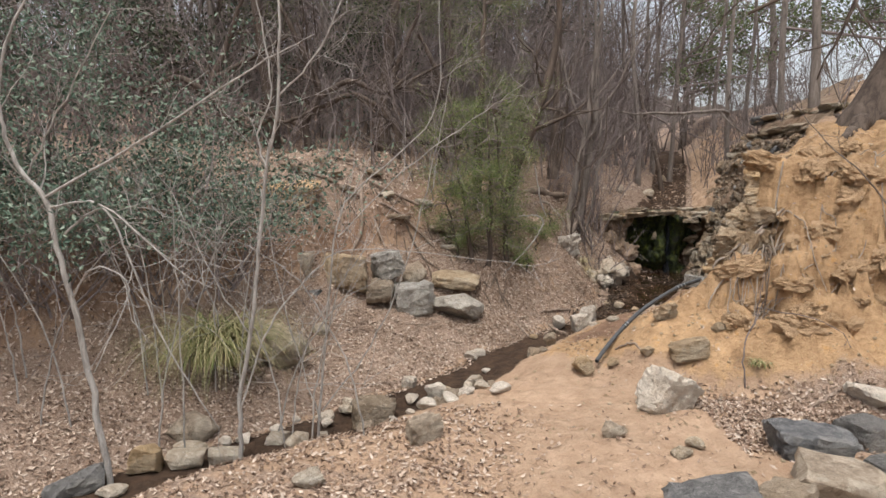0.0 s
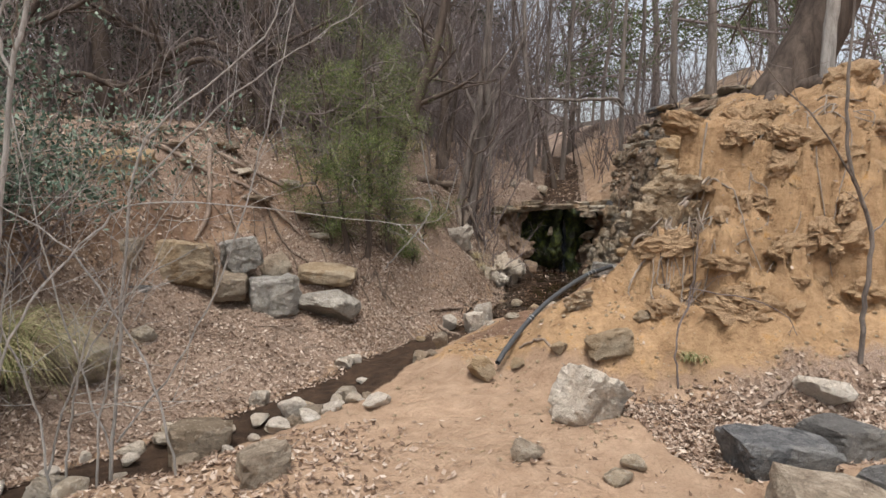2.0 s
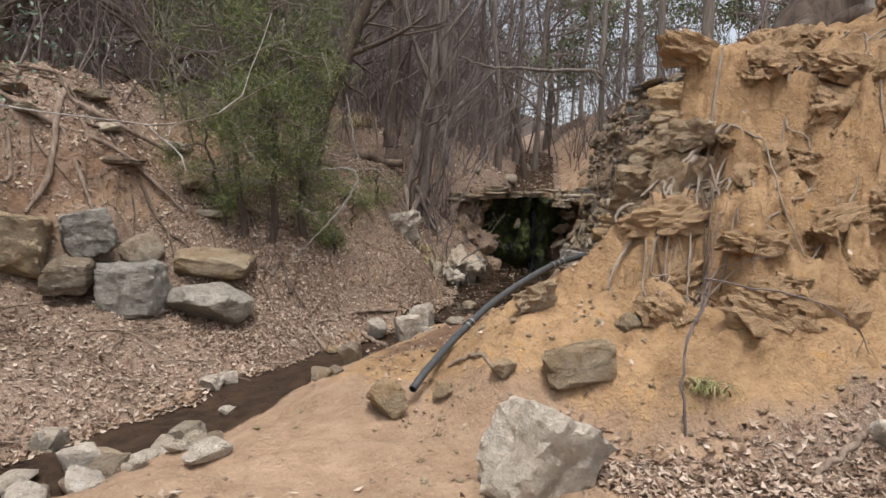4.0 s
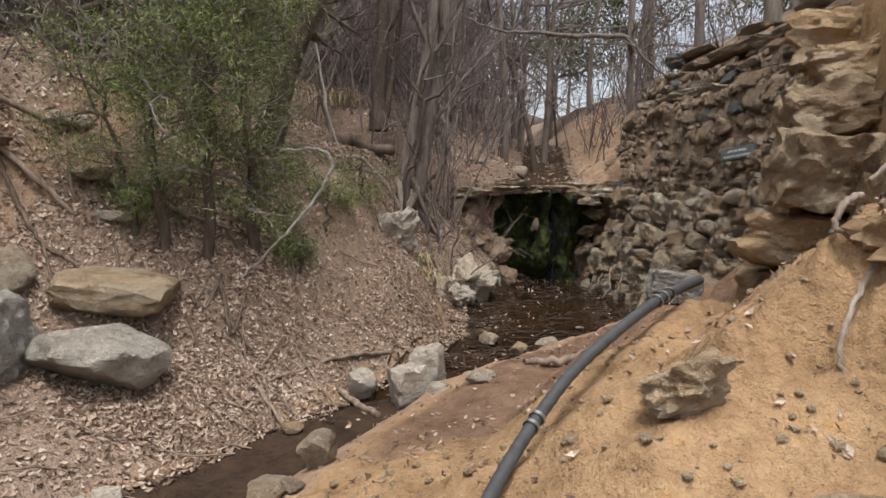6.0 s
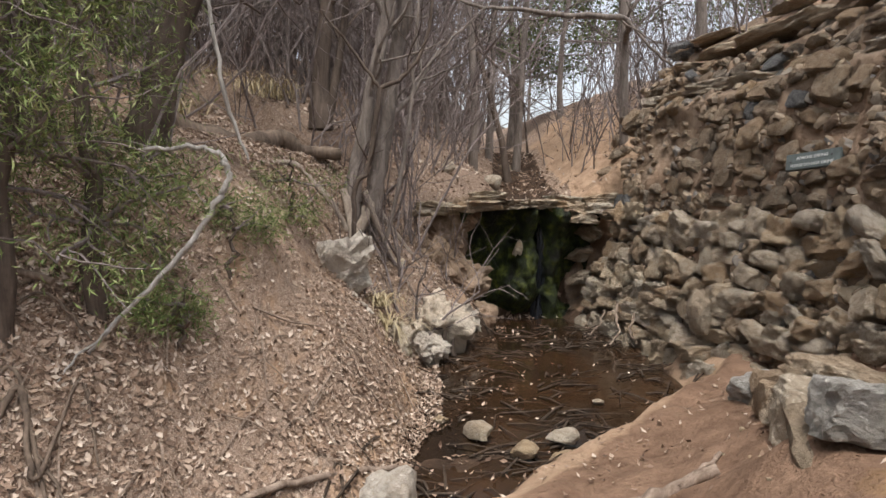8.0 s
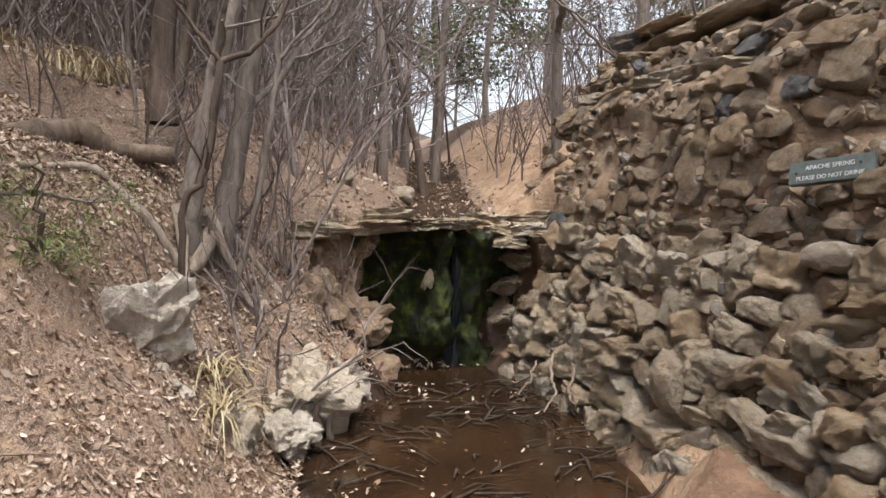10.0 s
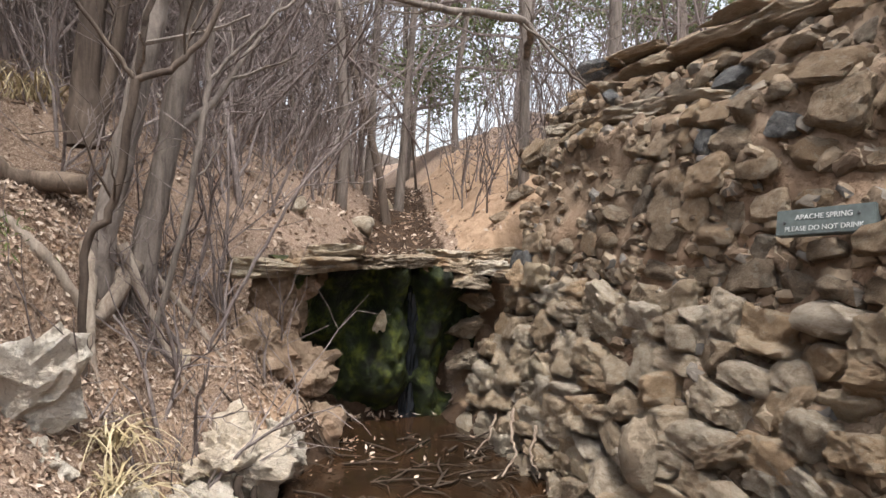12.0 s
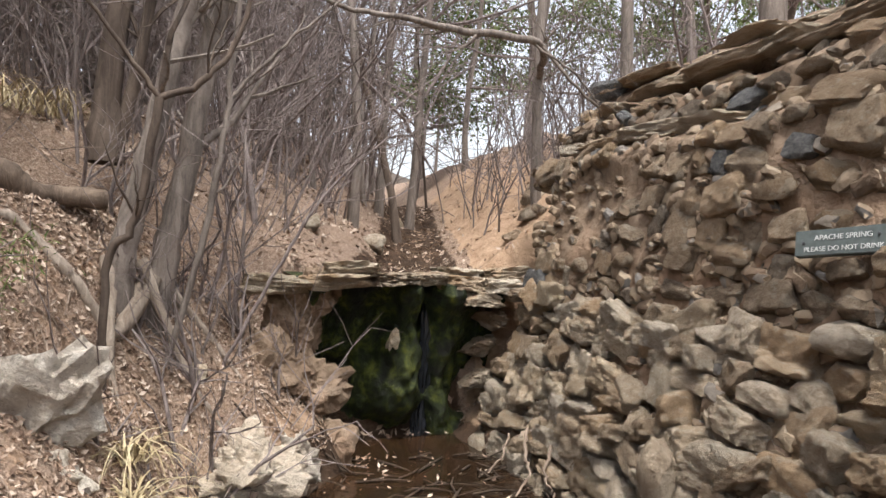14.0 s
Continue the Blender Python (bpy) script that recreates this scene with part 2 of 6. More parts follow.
    b = np.interp(e, (-1, 0, 0.3, 0.8, 1.15, 1.5, 2.0, 3, 4, 7, 100), (-0.6, 0.3, 0.6, 0.92, 1.75, 2.35, 2.66, 2.92, 3.1, 3.5, 5))
    mound = a + (b - a) * step(2.9, 4.0, xs)
    if rough:
        worn = step(0.85, 1.25, mound) * step(2.5, 3.1, xs) * step(3.1, 2.5, mound)
        mound = mound + worn * (0.34 * fbm(x * 1.7 + mound, mound * 2.4, 4, 43) - 0.9 * np.maximum(0, 0.22 - np.abs(fbm(x * 2.4 - mound, mound * 3.2 + 0.4 * x, 4, 45))) + 0.1)
    # the mound ends in a cut face along the wall
    cut = (xs - 3.2) * 0.77 - (ys - 7.75) * 0.64
    along = (xs - 3.2) * 0.64 + (ys - 7.75) * 0.77
    shelf = 0.95 + 1.05 * np.maximum(cut, -0.6) + 8 * np.maximum(cut - 0.4, 0)
    mound = np.minimum(mound, shelf + 3 * np.maximum(-0.9 - along, 0))
    mound = np.minimum(mound, 1.95 + 0.45 * np.maximum(along, 0) + 0.8 * np.maximum(cut, 0))
    mound = np.minimum(mound, np.interp(xs, (2.9, 3.3, 3.8, 4.4, 5.2, 7), (2.0, 2.28, 2.46, 2.66, 3.0, 4.0)) + (0.05 * fbm(x * 3, y * 3, 3, 47) if rough else 0))
    k = step(-0.7, 0.0, cut)
    z = np.where(ys < 10.5, np.maximum(z, mound * k + np.minimum(mound, z + 0.04) * (1 - k)), z)
    # ground held back by the wall
    back = np.interp(xs - np.interp(ys, WY, WX) - 0.16, LEAN_X, LEAN_Z)
    over = xs - np.interp(ys, WY, WX) - 0.16
    back = np.minimum(np.where(over > 3.6, 4.4 + 0.02 * (over - 3.6), back), 2.7 + 0.33 * np.maximum(ys - 9, 0))
    back = np.where((over > 0) & (ys > 8.3), back, -9) - 4.0 * step(13.3, 15.5, ys)
    z = np.maximum(z, back)
    if rough:
        face = step(0.35, 0.8, mound) * step(3.0, 2.2, mound) * (ys < 9)
        z = z + 0.12 * step(1.9, 2.6, u) * step(6, 4, u) * fbm(x * 2.0, y * 3.4, 4, 81)
        z = z + 0.035 * fbm(x * 2.3, y * 2.3, 4, 21) + face * (0.06 + 0.05 * step(2.8, 3.4, xs)) * fbm(x * 5.1, y * 5.1, 5, 33) + 0.07 * step(13.6, 14.3, ys) * step(0.2, 0.8, v) * fbm(x * 2.7, y * 2.7, 4, 61) + 0.012 * fbm(x * 9, y * 9, 3, 41)
    return z


def ground(x, y):
    return float(height(x, y))


def spread(lo, hi, fine, far, n, dense=None):
    mid = np.arange(lo, hi + fine / 2, fine)
    if dense:
        mid = np.concatenate((mid[mid < dense[0]], np.arange(dense[0], dense[1], fine * 0.5), mid[mid >= dense[1]]))
    grow = fine * (np.geomspace(1, (far / fine) ** 0.98, n))
    return np.concatenate((lo - grow[::-1], mid, hi + grow))


def mesh_object(name, verts, faces, material, smooth=True):
    me = bpy.data.meshes.new(name)
    me.from_pydata([tuple(v) for v in verts], [], [tuple(f) for f in faces])
    me.materials.append(material)
    me.polygons.foreach_set("use_smooth", [smooth] * len(me.polygons))
    me.update()
    return new(name, me)


def build_ground():
    xs, ys = spread(-5.5, 9.5, 0.065, 400, 34, (2.4, 5.9)), spread(-2.0, 22.0, 0.065, 400, 34, (5.4, 8.2))
    X, Y = np.meshgrid(xs, ys)
    Z = height(X, Y)
    nx, ny = len(xs), len(ys)
    idx = np.arange(nx * ny).reshape(ny, nx)
    faces = np.stack((idx[:-1, :-1], idx[:-1, 1:], idx[1:, 1:], idx[1:, :-1]), -1).reshape(-1, 4)
    ob = mesh_object("ground", np.stack((X, Y, Z), -1).reshape(-1, 3), faces, SOIL)
    xl, xr, zw = np.interp(Y, CY, CXL), np.interp(Y, CY, CXR), np.interp(Y, CY, CZ)
    u, v = xl - X, X - xr
    yb = np.interp(X, (1.0, 1.6, 2.13, 2.84, 4, 6), (7.6, 7.0, 6.55, 5.95, 5.5, 5.3))
    masks = {
        "clay": step(-0.1, 0.5, Y - yb) * (Y < 9.5) * (v > 0.3) * step(9.6, 8.8, Y),
        "red": np.maximum(step(7.6, 8.6, Y) * step(0.25, 0.6, v) * step(13.6, 13.0, Y) * step(0.3, 0.1, (X - 3.2) * 0.77 - (Y - 7.75) * 0.64), 0.75 * step(2.3, 3.0, u) * (u > 0), 0.12 * step(9.2, 10.5, Y) * step(0.3, 0.7, u) * step(14, 13, Y)),
        "litter": np.clip((0.85 - 0.2 * step(9.3, 10.3, Y)) * step(0.05, 0.3, u) * step(3.0, 2.3, u) + 0.8 * step(2.4, 3.6, u)
                          + step(13.8, 14.2, Y) * 0.8 * np.where(v > 0.2, step(0.9, 1.7, v), 1) + step(6.1, 5.7, Y) * step(0.2, 0.8, X - 2.5) * 0.7 * step(4.4, 5.0, Y) * step(9, 6, X)
                          + 0.55 * step(5.2, 4.4, Y) * step(1.0, -0.8, X) * step(0, 3, Y) + 0.75 * step(15, 18, np.hypot(X - 2, Y - 7)), 0, 1),
        "mud": step(0.14, -0.02, np.maximum(u, v)) * 1.0,
    }
    for name, w in masks.items():
        at = ob.data.attributes.new(name, "FLOAT", "POINT")
        at.data.foreach_set("value", np.ascontiguousarray(np.clip(w, 0, 1).reshape(-1), dtype=np.float32))
    return tagged(ob, "sandy creek banks with leaf litter and yellow clay", "ground", kind="structure")


build_ground()

# ---- builders ----


def part(name, bm_or_mesh, material, parent, label=""):
    """One mesh object under a thing or under a part, in the parent's space."""
    if isinstance(bm_or_mesh, bmesh.types.BMesh):
        me = bpy.data.meshes.new(name)
        bm_or_mesh.to_mesh(me)
        bm_or_mesh.free()
        me.polygons.foreach_set("use_smooth", [True] * len(me.polygons))
        me.set_sharp_from_angle(angle=radians(35))
    else:
        me = bm_or_mesh
    if not me.materials:
        me.materials.append(material)
    ob = new(name, me)
    ob.parent = parent
    return tagged(ob, label)


def empty(name, m, label, category, group="", kind=""):
    ob = new(name)
    ob.empty_display_size = 0.1
    ob.matrix_world = m
    return tagged(ob, label, category, group, kind)


def raw_mesh(name, verts, faces, material, smooth=True, sharp=None):
    me = bpy.data.meshes.new(name)
    v, f = np.asarray(verts, dtype=np.float32), np.asarray(faces, dtype=np.int32)
    me.vertices.add(len(v))
    me.vertices.foreach_set("co", v.reshape(-1))
    me.loops.add(f.size)
    me.loops.foreach_set("vertex_index", f.reshape(-1))
    me.polygons.add(len(f))
    me.polygons.foreach_set("loop_start", np.arange(len(f), dtype=np.int32) * f.shape[1])
    me.polygons.foreach_set("use_smooth", np.full(len(f), smooth))
    me.materials.append(material)
    me.update(calc_edges=True)
    if sharp:
        me.set_sharp_from_angle(angle=radians(sharp))
    return me


def ico(sub):
    bm = bmesh.new()
    bmesh.ops.create_icosphere(bm, subdivisions=sub, radius=1.0)
    v = np.array([x.co[:] for x in bm.verts])
    f = [[x.index for x in p.verts] for p in bm.faces]
    bm.free()
    return v, f


ICO = {n: ico(n) for n in (2, 3, 4)}


def rock_mesh(name, seed, size, material, sub=3, cuts=11, grain=0.05, blocky=0.0):
    """An angular stone: a ball cut by random planes and roughened."""
    rng = np.random.default_rng(seed)
    d, f = ICO[sub]
    n = rng.normal(size=(cuts, 3))
    n /= np.linalg.norm(n, axis=1)[:, None]
    off = rng.uniform(0.5, 0.95, cuts)
    if blocky:
        axes = np.concatenate((np.eye(3), -np.eye(3))) + rng.normal(size=(6, 3)) * 0.12
        n = np.concatenate((n, axes / np.linalg.norm(axes, axis=1)[:, None]))
        off = np.concatenate((off + 0.2, rng.uniform(0.6, 0.72, 6)))
    with np.errstate(divide="ignore"):
        r = np.min(np.where(d @ n.T > 0.05, off / np.maximum(d @ n.T, 0.05), 9), axis=1)
    r = np.minimum(r, 1.12)
    p = d * r[:, None]
    o = rng.uniform(0, 50, 3)
    bump = np.array([noise.fractal(Vector(q * 2.1 + o), 0.6, 2.1, 6) - 1.1 * max(0.0, 0.3 - abs(noise.noise(Vector((q[0] * 2.2, q[1] * 2.2, q[2] * 4.0)) + Vector(o)))) + 0.5 * abs(noise.noise(Vector(q * 5.0 + o))) for q in p])
    p = p * (1 + 1.35 * grain * bump)[:, None]
    p = p / np.abs(p).max(axis=0) * (np.array(size) / 2)
    return raw_mesh(name, p, f, material, True, 26)


ROCKS = [0]


def rock(x, y, size, yaw, material, label, sink=0.25, tilt=(0, 0), name="rock", blocky=0.0, z=None, sub=3, grain=0.06, group=""):
    ROCKS[0] += 1
    ob = new(name, rock_mesh(name, 100 + ROCKS[0] * 7, size, material, sub, 9, grain, blocky))
    base = ground(x, y) if z is None else z
    ob.matrix_world = pose(x, y, base + size[2] * (0.5 - sink), tilt[0], tilt[1], yaw)
    return tagged(ob, label, "rock", group)


class Tubes:
    """Tapered round stems, gathered into one mesh."""

    def __init__(self):
        self.v, self.f, self.n = [], [], 0

    def add(self, pts, radii, sides=6):
        pts = np.asarray(pts, float)
        radii = np.broadcast_to(np.asarray(radii, float), (len(pts),))
        pts, radii = np.concatenate((pts, pts[-1:] * 1.02 - pts[-2:-1] * 0.02)), np.concatenate((radii, (0.0004,)))
        n = len(pts)
        t = np.gradient(pts, axis=0)
        t /= np.sqrt((t * t).sum(1))[:, None] + 1e-9
        ref = np.array((0.31, 0.95, 0.1)) if abs(t[0, 2]) > 0.5 else np.array((0.05, 0.1, 1.0))
        a = np.cross(t, ref)
        a /= np.sqrt((a * a).sum(1))[:, None] + 1e-9
        b = np.cross(t, a)
        ang = np.arange(sides) * 2 * math.pi / sides
        ring = np.cos(ang)[None, :, None] * a[:, None] + np.sin(ang)[None, :, None] * b[:, None]
        self.v.append((pts[:, None] + ring * radii[:, None, None]).reshape(-1, 3))
        k = np.arange(sides)
        q = np.stack((k, (k + 1) % sides, (k + 1) % sides + sides, k + sides), 1)
        self.f.append((q[None] + (np.arange(n - 1) * sides)[:, None, None] + self.n).reshape(-1, 4))
        self.n += n * sides

    def mesh(self, name, material):
        return raw_mesh(name, np.concatenate(self.v), np.concatenate(self.f), material, True, 60)


def curve(pts, n=6, jitter=0.0, rng=None):
    """A smooth line through a few points, with a little crookedness."""
    p = np.asarray(pts, float)
    q = np.concatenate((p[:1] * 2 - p[1:2], p, p[-1:] * 2 - p[-2:-1]))
    out = []
    for i in range(1, len(q) - 2):
        for k in range(n):
            t = k / n
            out.append(0.5 * (2 * q[i] + (q[i + 1] - q[i - 1]) * t + (2 * q[i - 1] - 5 * q[i] + 4 * q[i + 1] - q[i + 2]) * t * t
                              + (3 * q[i] - q[i - 1] - 3 * q[i + 1] + q[i + 2]) * t ** 3))
    out.append(p[-1])
    out = np.array(out)
    if jitter:
        out[1:-1] += rng.normal(size=out[1:-1].shape) * jitter
    return out


# ---- water ----


def water_material():
    m = Mat("creek_water", 0.1, 0.45)
    m.color(m.ramp(m.noise(1.3, 3), (0.35, (0.012, 0.008, 0.005)), (0.7, (0.045, 0.023, 0.011))))
    m.bump(m.noise(9, 3), 0.12, 0.02)
    return m.m


WATER = water_material()


def build_water():
    ys = np.arange(2.0, 13.95, 0.1)
    verts, faces = [], []
    for i, y in enumerate(ys):
        a, b, z = np.interp(y, CY, CXL) - 0.12, np.interp(y, CY, CXR) + 0.12, np.interp(y, CY[:12], CZ[:12]) - 0.005
        verts += [(a + (b - a) * k / 6, y, z) for k in range(7)]
        if i:
            o = 7 * i
            faces += [(o - 7 + k, o - 6 + k, o + 1 + k, o + k) for k in range(6)]
    tagged(mesh_object("water", verts, faces, WATER), "shallow brown creek water over mud and leaves", "water", kind="structure")


build_water()

# ---- the dry-stone wall ----


def mortar_material():
    m = Mat("wall_earth", 0.95, 0.15)
    mid, fine, big = m.noise(5, 6, 0.65), m.noise(45, 4, 0.7), m.noise(0.8, 3)
    c = m.ramp(mid, (0.3, (0.13, 0.09, 0.06)), (0.5, (0.25, 0.18, 0.125)), (0.72, (0.4, 0.31, 0.23)))
    c = m.mix(m.ramp(big, (0.5, 0.0), (0.66, 0.55)), c, (0.3, 0.185, 0.12))
    m.color(c)
    m.bump(m.noise(14, 5, 0.7), 0.9, 0.05)
    m.bump(mid, 0.8, 0.08)
    m.bump(fine, 0.7, 0.012)
    return m.m


EARTH = mortar_material()


def wall_end(z):
    return np.interp(z, (0, 1.0, 1.6, 2.6, 3.45, 4.4), (13.75, 13.75, 13.6, 14.1, 14.5, 15.2))


def rubble_material():
    m = Mat("wall_rubble", 0.9, 0.2)
    mid = m.noise(9, 6, 0.65, None, 0.6)
    a = m.ramp(m.island(), (0.0, (0.13, 0.09, 0.062)), (0.4, (0.23, 0.172, 0.12)), (0.75, (0.3, 0.235, 0.165)), (0.95, (0.16, 0.145, 0.13)))
    m.color(m.mix(0.8, a, m.ramp(mid, (0.28, 0.25), (0.72, 0.8)), "OVERLAY"))
    m.bump(mid, 0.9, 0.04)
    m.bump(m.noise(50, 4, 0.7), 0.8, 0.01)
    return m.m


RUBBLE = rubble_material()


def wall_skin(y, z):
    """Depth of the rough face: ledges and hollows."""
    return 0.05 * fbm(y * 1.6, z * 1.8, 2, 51) + 0.02 * fbm(y * 7, z * 7, 3, 53)


def wall_top(y):
    return 2.72 + 0.33 * np.maximum(y - 9, 0)


def wall_sheet(name, z0, z1, nz, label):
    """One rough face of the wall, between two heights."""
    ny = 150
    zs = np.linspace(z0, z1, nz)
    verts, faces = [], []
    for i, z in enumerate(zs):
        ys = np.linspace(8.95, float(wall_end(z)), ny)
        zt = np.minimum(z, wall_top(ys))
        xs = wall_x(ys, zt) + wall_skin(ys, zt) + 0.02
        turn = step(0.35, 0.0, wall_end(z) - ys) * 0.35
        verts += list(zip(xs + turn, ys, zt))
        if i:
            o = i * ny
            faces += [(o + k, o + k - 1, o - ny + k - 1, o - ny + k) for k in range(1, ny)]
    return tagged(mesh_object(name, verts, faces, EARTH), label, "stone wall", kind="structure")


WALL = wall_sheet("wall_east", 1.3, 4.3, 90, "battered stone wall set in reddish earth")
FOOTING = wall_sheet("wall_footing", 0.0, 1.3, 40, "jumbled tan slabs at the foot of the stone wall")


def wall_frame(y, z, rng, tilt=0.0):
    """A pose on the wall: local x along it, z out of it."""
    e = 0.05
    px = float(wall_x(y, z) + wall_skin(np.array(y), np.array(z)))
    slope = float(wall_x(y, z + 0.2) - wall_x(y, z - 0.2)) / 0.4
    run = float(wall_x(y + e, z) - wall_x(y - e, z)) / (2 * e)
    ax = Vector((-run, -1, 0)).normalized()
    up = Vector((slope, 0, 1)).normalized()
    out = ax.cross(up).normalized()
    if out.x > 0:
        out = -out
    up = out.cross(ax).normalized()
    m = Matrix((ax, up, out)).transposed().to_4x4()
    m.translation = (px, y, z)
    return m @ pose(0, 0, 0, rng.uniform(-9, 9) + tilt, rng.uniform(-9, 9), rng.uniform(-14, 14))


def wall_stones():
    """Tilted slabs heaped at the wall's foot, squared stones bedded in earth above."""
    rng = np.random.default_rng(4)
    flat = [rock_mesh("stone", 900 + k, (1, 1, 1), (LIMESTONE, TANSTONE, PALESLAB, PALESLAB)[k % 4], 4 if k < 8 else 3, 9, 0.11, 0.5 if k % 3 else 0.0) for k in range(14)]
    square = [rock_mesh("stone", 950 + k, (1, 1, 1), (WALLSTONE, WALLSTONE, BROWNSTONE, TANSTONE)[k % 4], 3, 9, 0.12, 0.6 if k % 2 else 0.0) for k in range(14)]
    dark = [rock_mesh("stone", 980 + k, (1, 1, 1), SLATE, 3, 6, 0.1, 0.8) for k in range(3)]

    def set_stone(parent, me, m):
        ob = part("stone", me, None, parent)
        ob.matrix_local = m

    z = 0.22
    while z < 1.42:
        h = rng.uniform(0.085, 0.15)
        y = float(wall_end(z)) - rng.uniform(0.0, 0.15)
        while y > 9.6:
            w = rng.uniform(0.14, 0.4) * float(np.interp(y, (10, 13), (1.0, 0.85)))
            m = wall_frame(y - w / 2, z + rng.uniform(-0.05, 0.05), rng, rng.uniform(-6, 18))
            m = m @ pose(0, 0, rng.uniform(-0.06, 0.05), 0, 0, rng.uniform(-16, 20)) @ Matrix.Diagonal((w * 1.2, h * rng.uniform(1.1, 1.8), rng.uniform(0.17, 0.3), 1))
            set_stone(FOOTING, flat[int(rng.integers(len(flat)))], m)
            y -= w * 0.92
        z += h * 1.0
    z = 1.46
    while z < 2.95:
        h = rng.uniform(0.13, 0.23)
        y = float(wall_end(z)) - rng.uniform(0.0, 0.15)
        while y > 9.5:
            w = rng.uniform(0.13, 0.36)
            hh = h * rng.uniform(0.6, 1.25)
            zc = z + hh / 2 + rng.uniform(-0.04, 0.04) + 0.13 * float(vnoise(np.array(y * 1.3), np.array(z * 0.7), 59))
            bare = float(fbm(np.array(y * 0.9), np.array(z * 1.6), 2, 57))
            if bare < 0.45 or z > 2.2:
                me = dark[int(rng.integers(3))] if rng.random() < 0.07 else square[int(rng.integers(len(square)))]
                m = wall_frame(y - w / 2, zc, rng) @ pose(0, 0, rng.uniform(-0.035, 0.0), 0, 0, rng.uniform(-15, 15)) @ Matrix.Diagonal((w * 1.12, hh * 1.12, rng.uniform(0.1, 0.17), 1))
                set_stone(WALL, me, m)
            y -= w + rng.uniform(0.0, 0.045)
        z += h * 0.98
    # small rubble wedged into the joints
    d, f = ICO[2]
    chips = [np.array([v.co[:] for v in rock_mesh("chip", 720 + k, (1, 1, 1), WALLSTONE, 2, 9, 0.12, 0.4).vertices]) for k in range(6)]
    verts, faces = [], []
    for k in range(750):
        zc = rng.uniform(0.3, 3.0)
        y = rng.uniform(9.6, float(wall_end(zc)))
        w = rng.uniform(0.04, 0.13)
        m = wall_frame(y, zc, rng) @ pose(0, 0, rng.uniform(-0.03, 0.0), 0, 0, rng.uniform(-40, 40))
        co = (chips[k % 6] * np.array((w * 1.3, w * rng.uniform(0.6, 1.0), 0.09))) @ np.array(m.to_3x3()).T + np.array(m.translation)
        o = len(verts)
        verts.extend(co.tolist())
        faces.extend([(o + a, o + b, o + c) for a, b, c in f])
    tagged(part("rubble", raw_mesh("rubble", verts, faces, RUBBLE, True, 30), RUBBLE, WALL), kind="stuff")
    # overhanging courses near the top
    for z0, out, lo, hi in ((2.66, -0.06, 9.5, 14.0), (3.08, 0.12, 9.4, 14.2), (3.42, 0.02, 10.2, 14.6)):
        y = hi
        while y > lo:
            w = rng.uniform(0.3, 0.75)
            m = wall_frame(y - w / 2, z0 + rng.uniform(-0.05, 0.05), rng)
            x = m.translation.x - 0.1 - out
            if z0 > wall_top(y - w) + 0.05:
                y -= w
                continue
            set_stone(WALL, flat[int(rng.integers(len(flat)))], pose(x + 0.15, y - w / 2, z0 + rng.uniform(-0.04, 0.04), rng.uniform(-6, 6), rng.uniform(-4, 10), 90 + rng.uniform(-10, 10)) @ Matrix.Diagonal((w * 1.2, rng.uniform(0.4, 0.55), rng.uniform(0.1, 0.17), 1)))
            y -= w


# ---- waterfall cliff ----


def moss_material():
    m = Mat("wet_moss_shaded", 0.55, 0.4)
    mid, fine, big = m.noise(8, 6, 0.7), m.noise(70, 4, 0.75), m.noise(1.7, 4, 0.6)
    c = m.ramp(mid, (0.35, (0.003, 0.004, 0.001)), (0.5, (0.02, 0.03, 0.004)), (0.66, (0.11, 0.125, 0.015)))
    # broad near-black blotches put the hollow's shade into the moss colour
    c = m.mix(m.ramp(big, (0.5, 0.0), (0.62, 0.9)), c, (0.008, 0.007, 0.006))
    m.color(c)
    m.bump(mid, 0.8, 0.05)
    m.bump(fine, 0.9, 0.015)
    return m.m


MOSS = moss_material()


def wet_material():
    m = Mat("wet_black_rock", 0.16, 0.6)
    s = m.noise(18, 4, 0.6, (1, 1, 0.12))
    m.color(m.ramp(s, (0.35, (0.004, 0.005, 0.006)), (0.72, (0.05, 0.055, 0.065))))
    m.bump(s, 0.6, 0.02)
    return m.m


WET = wet_material()


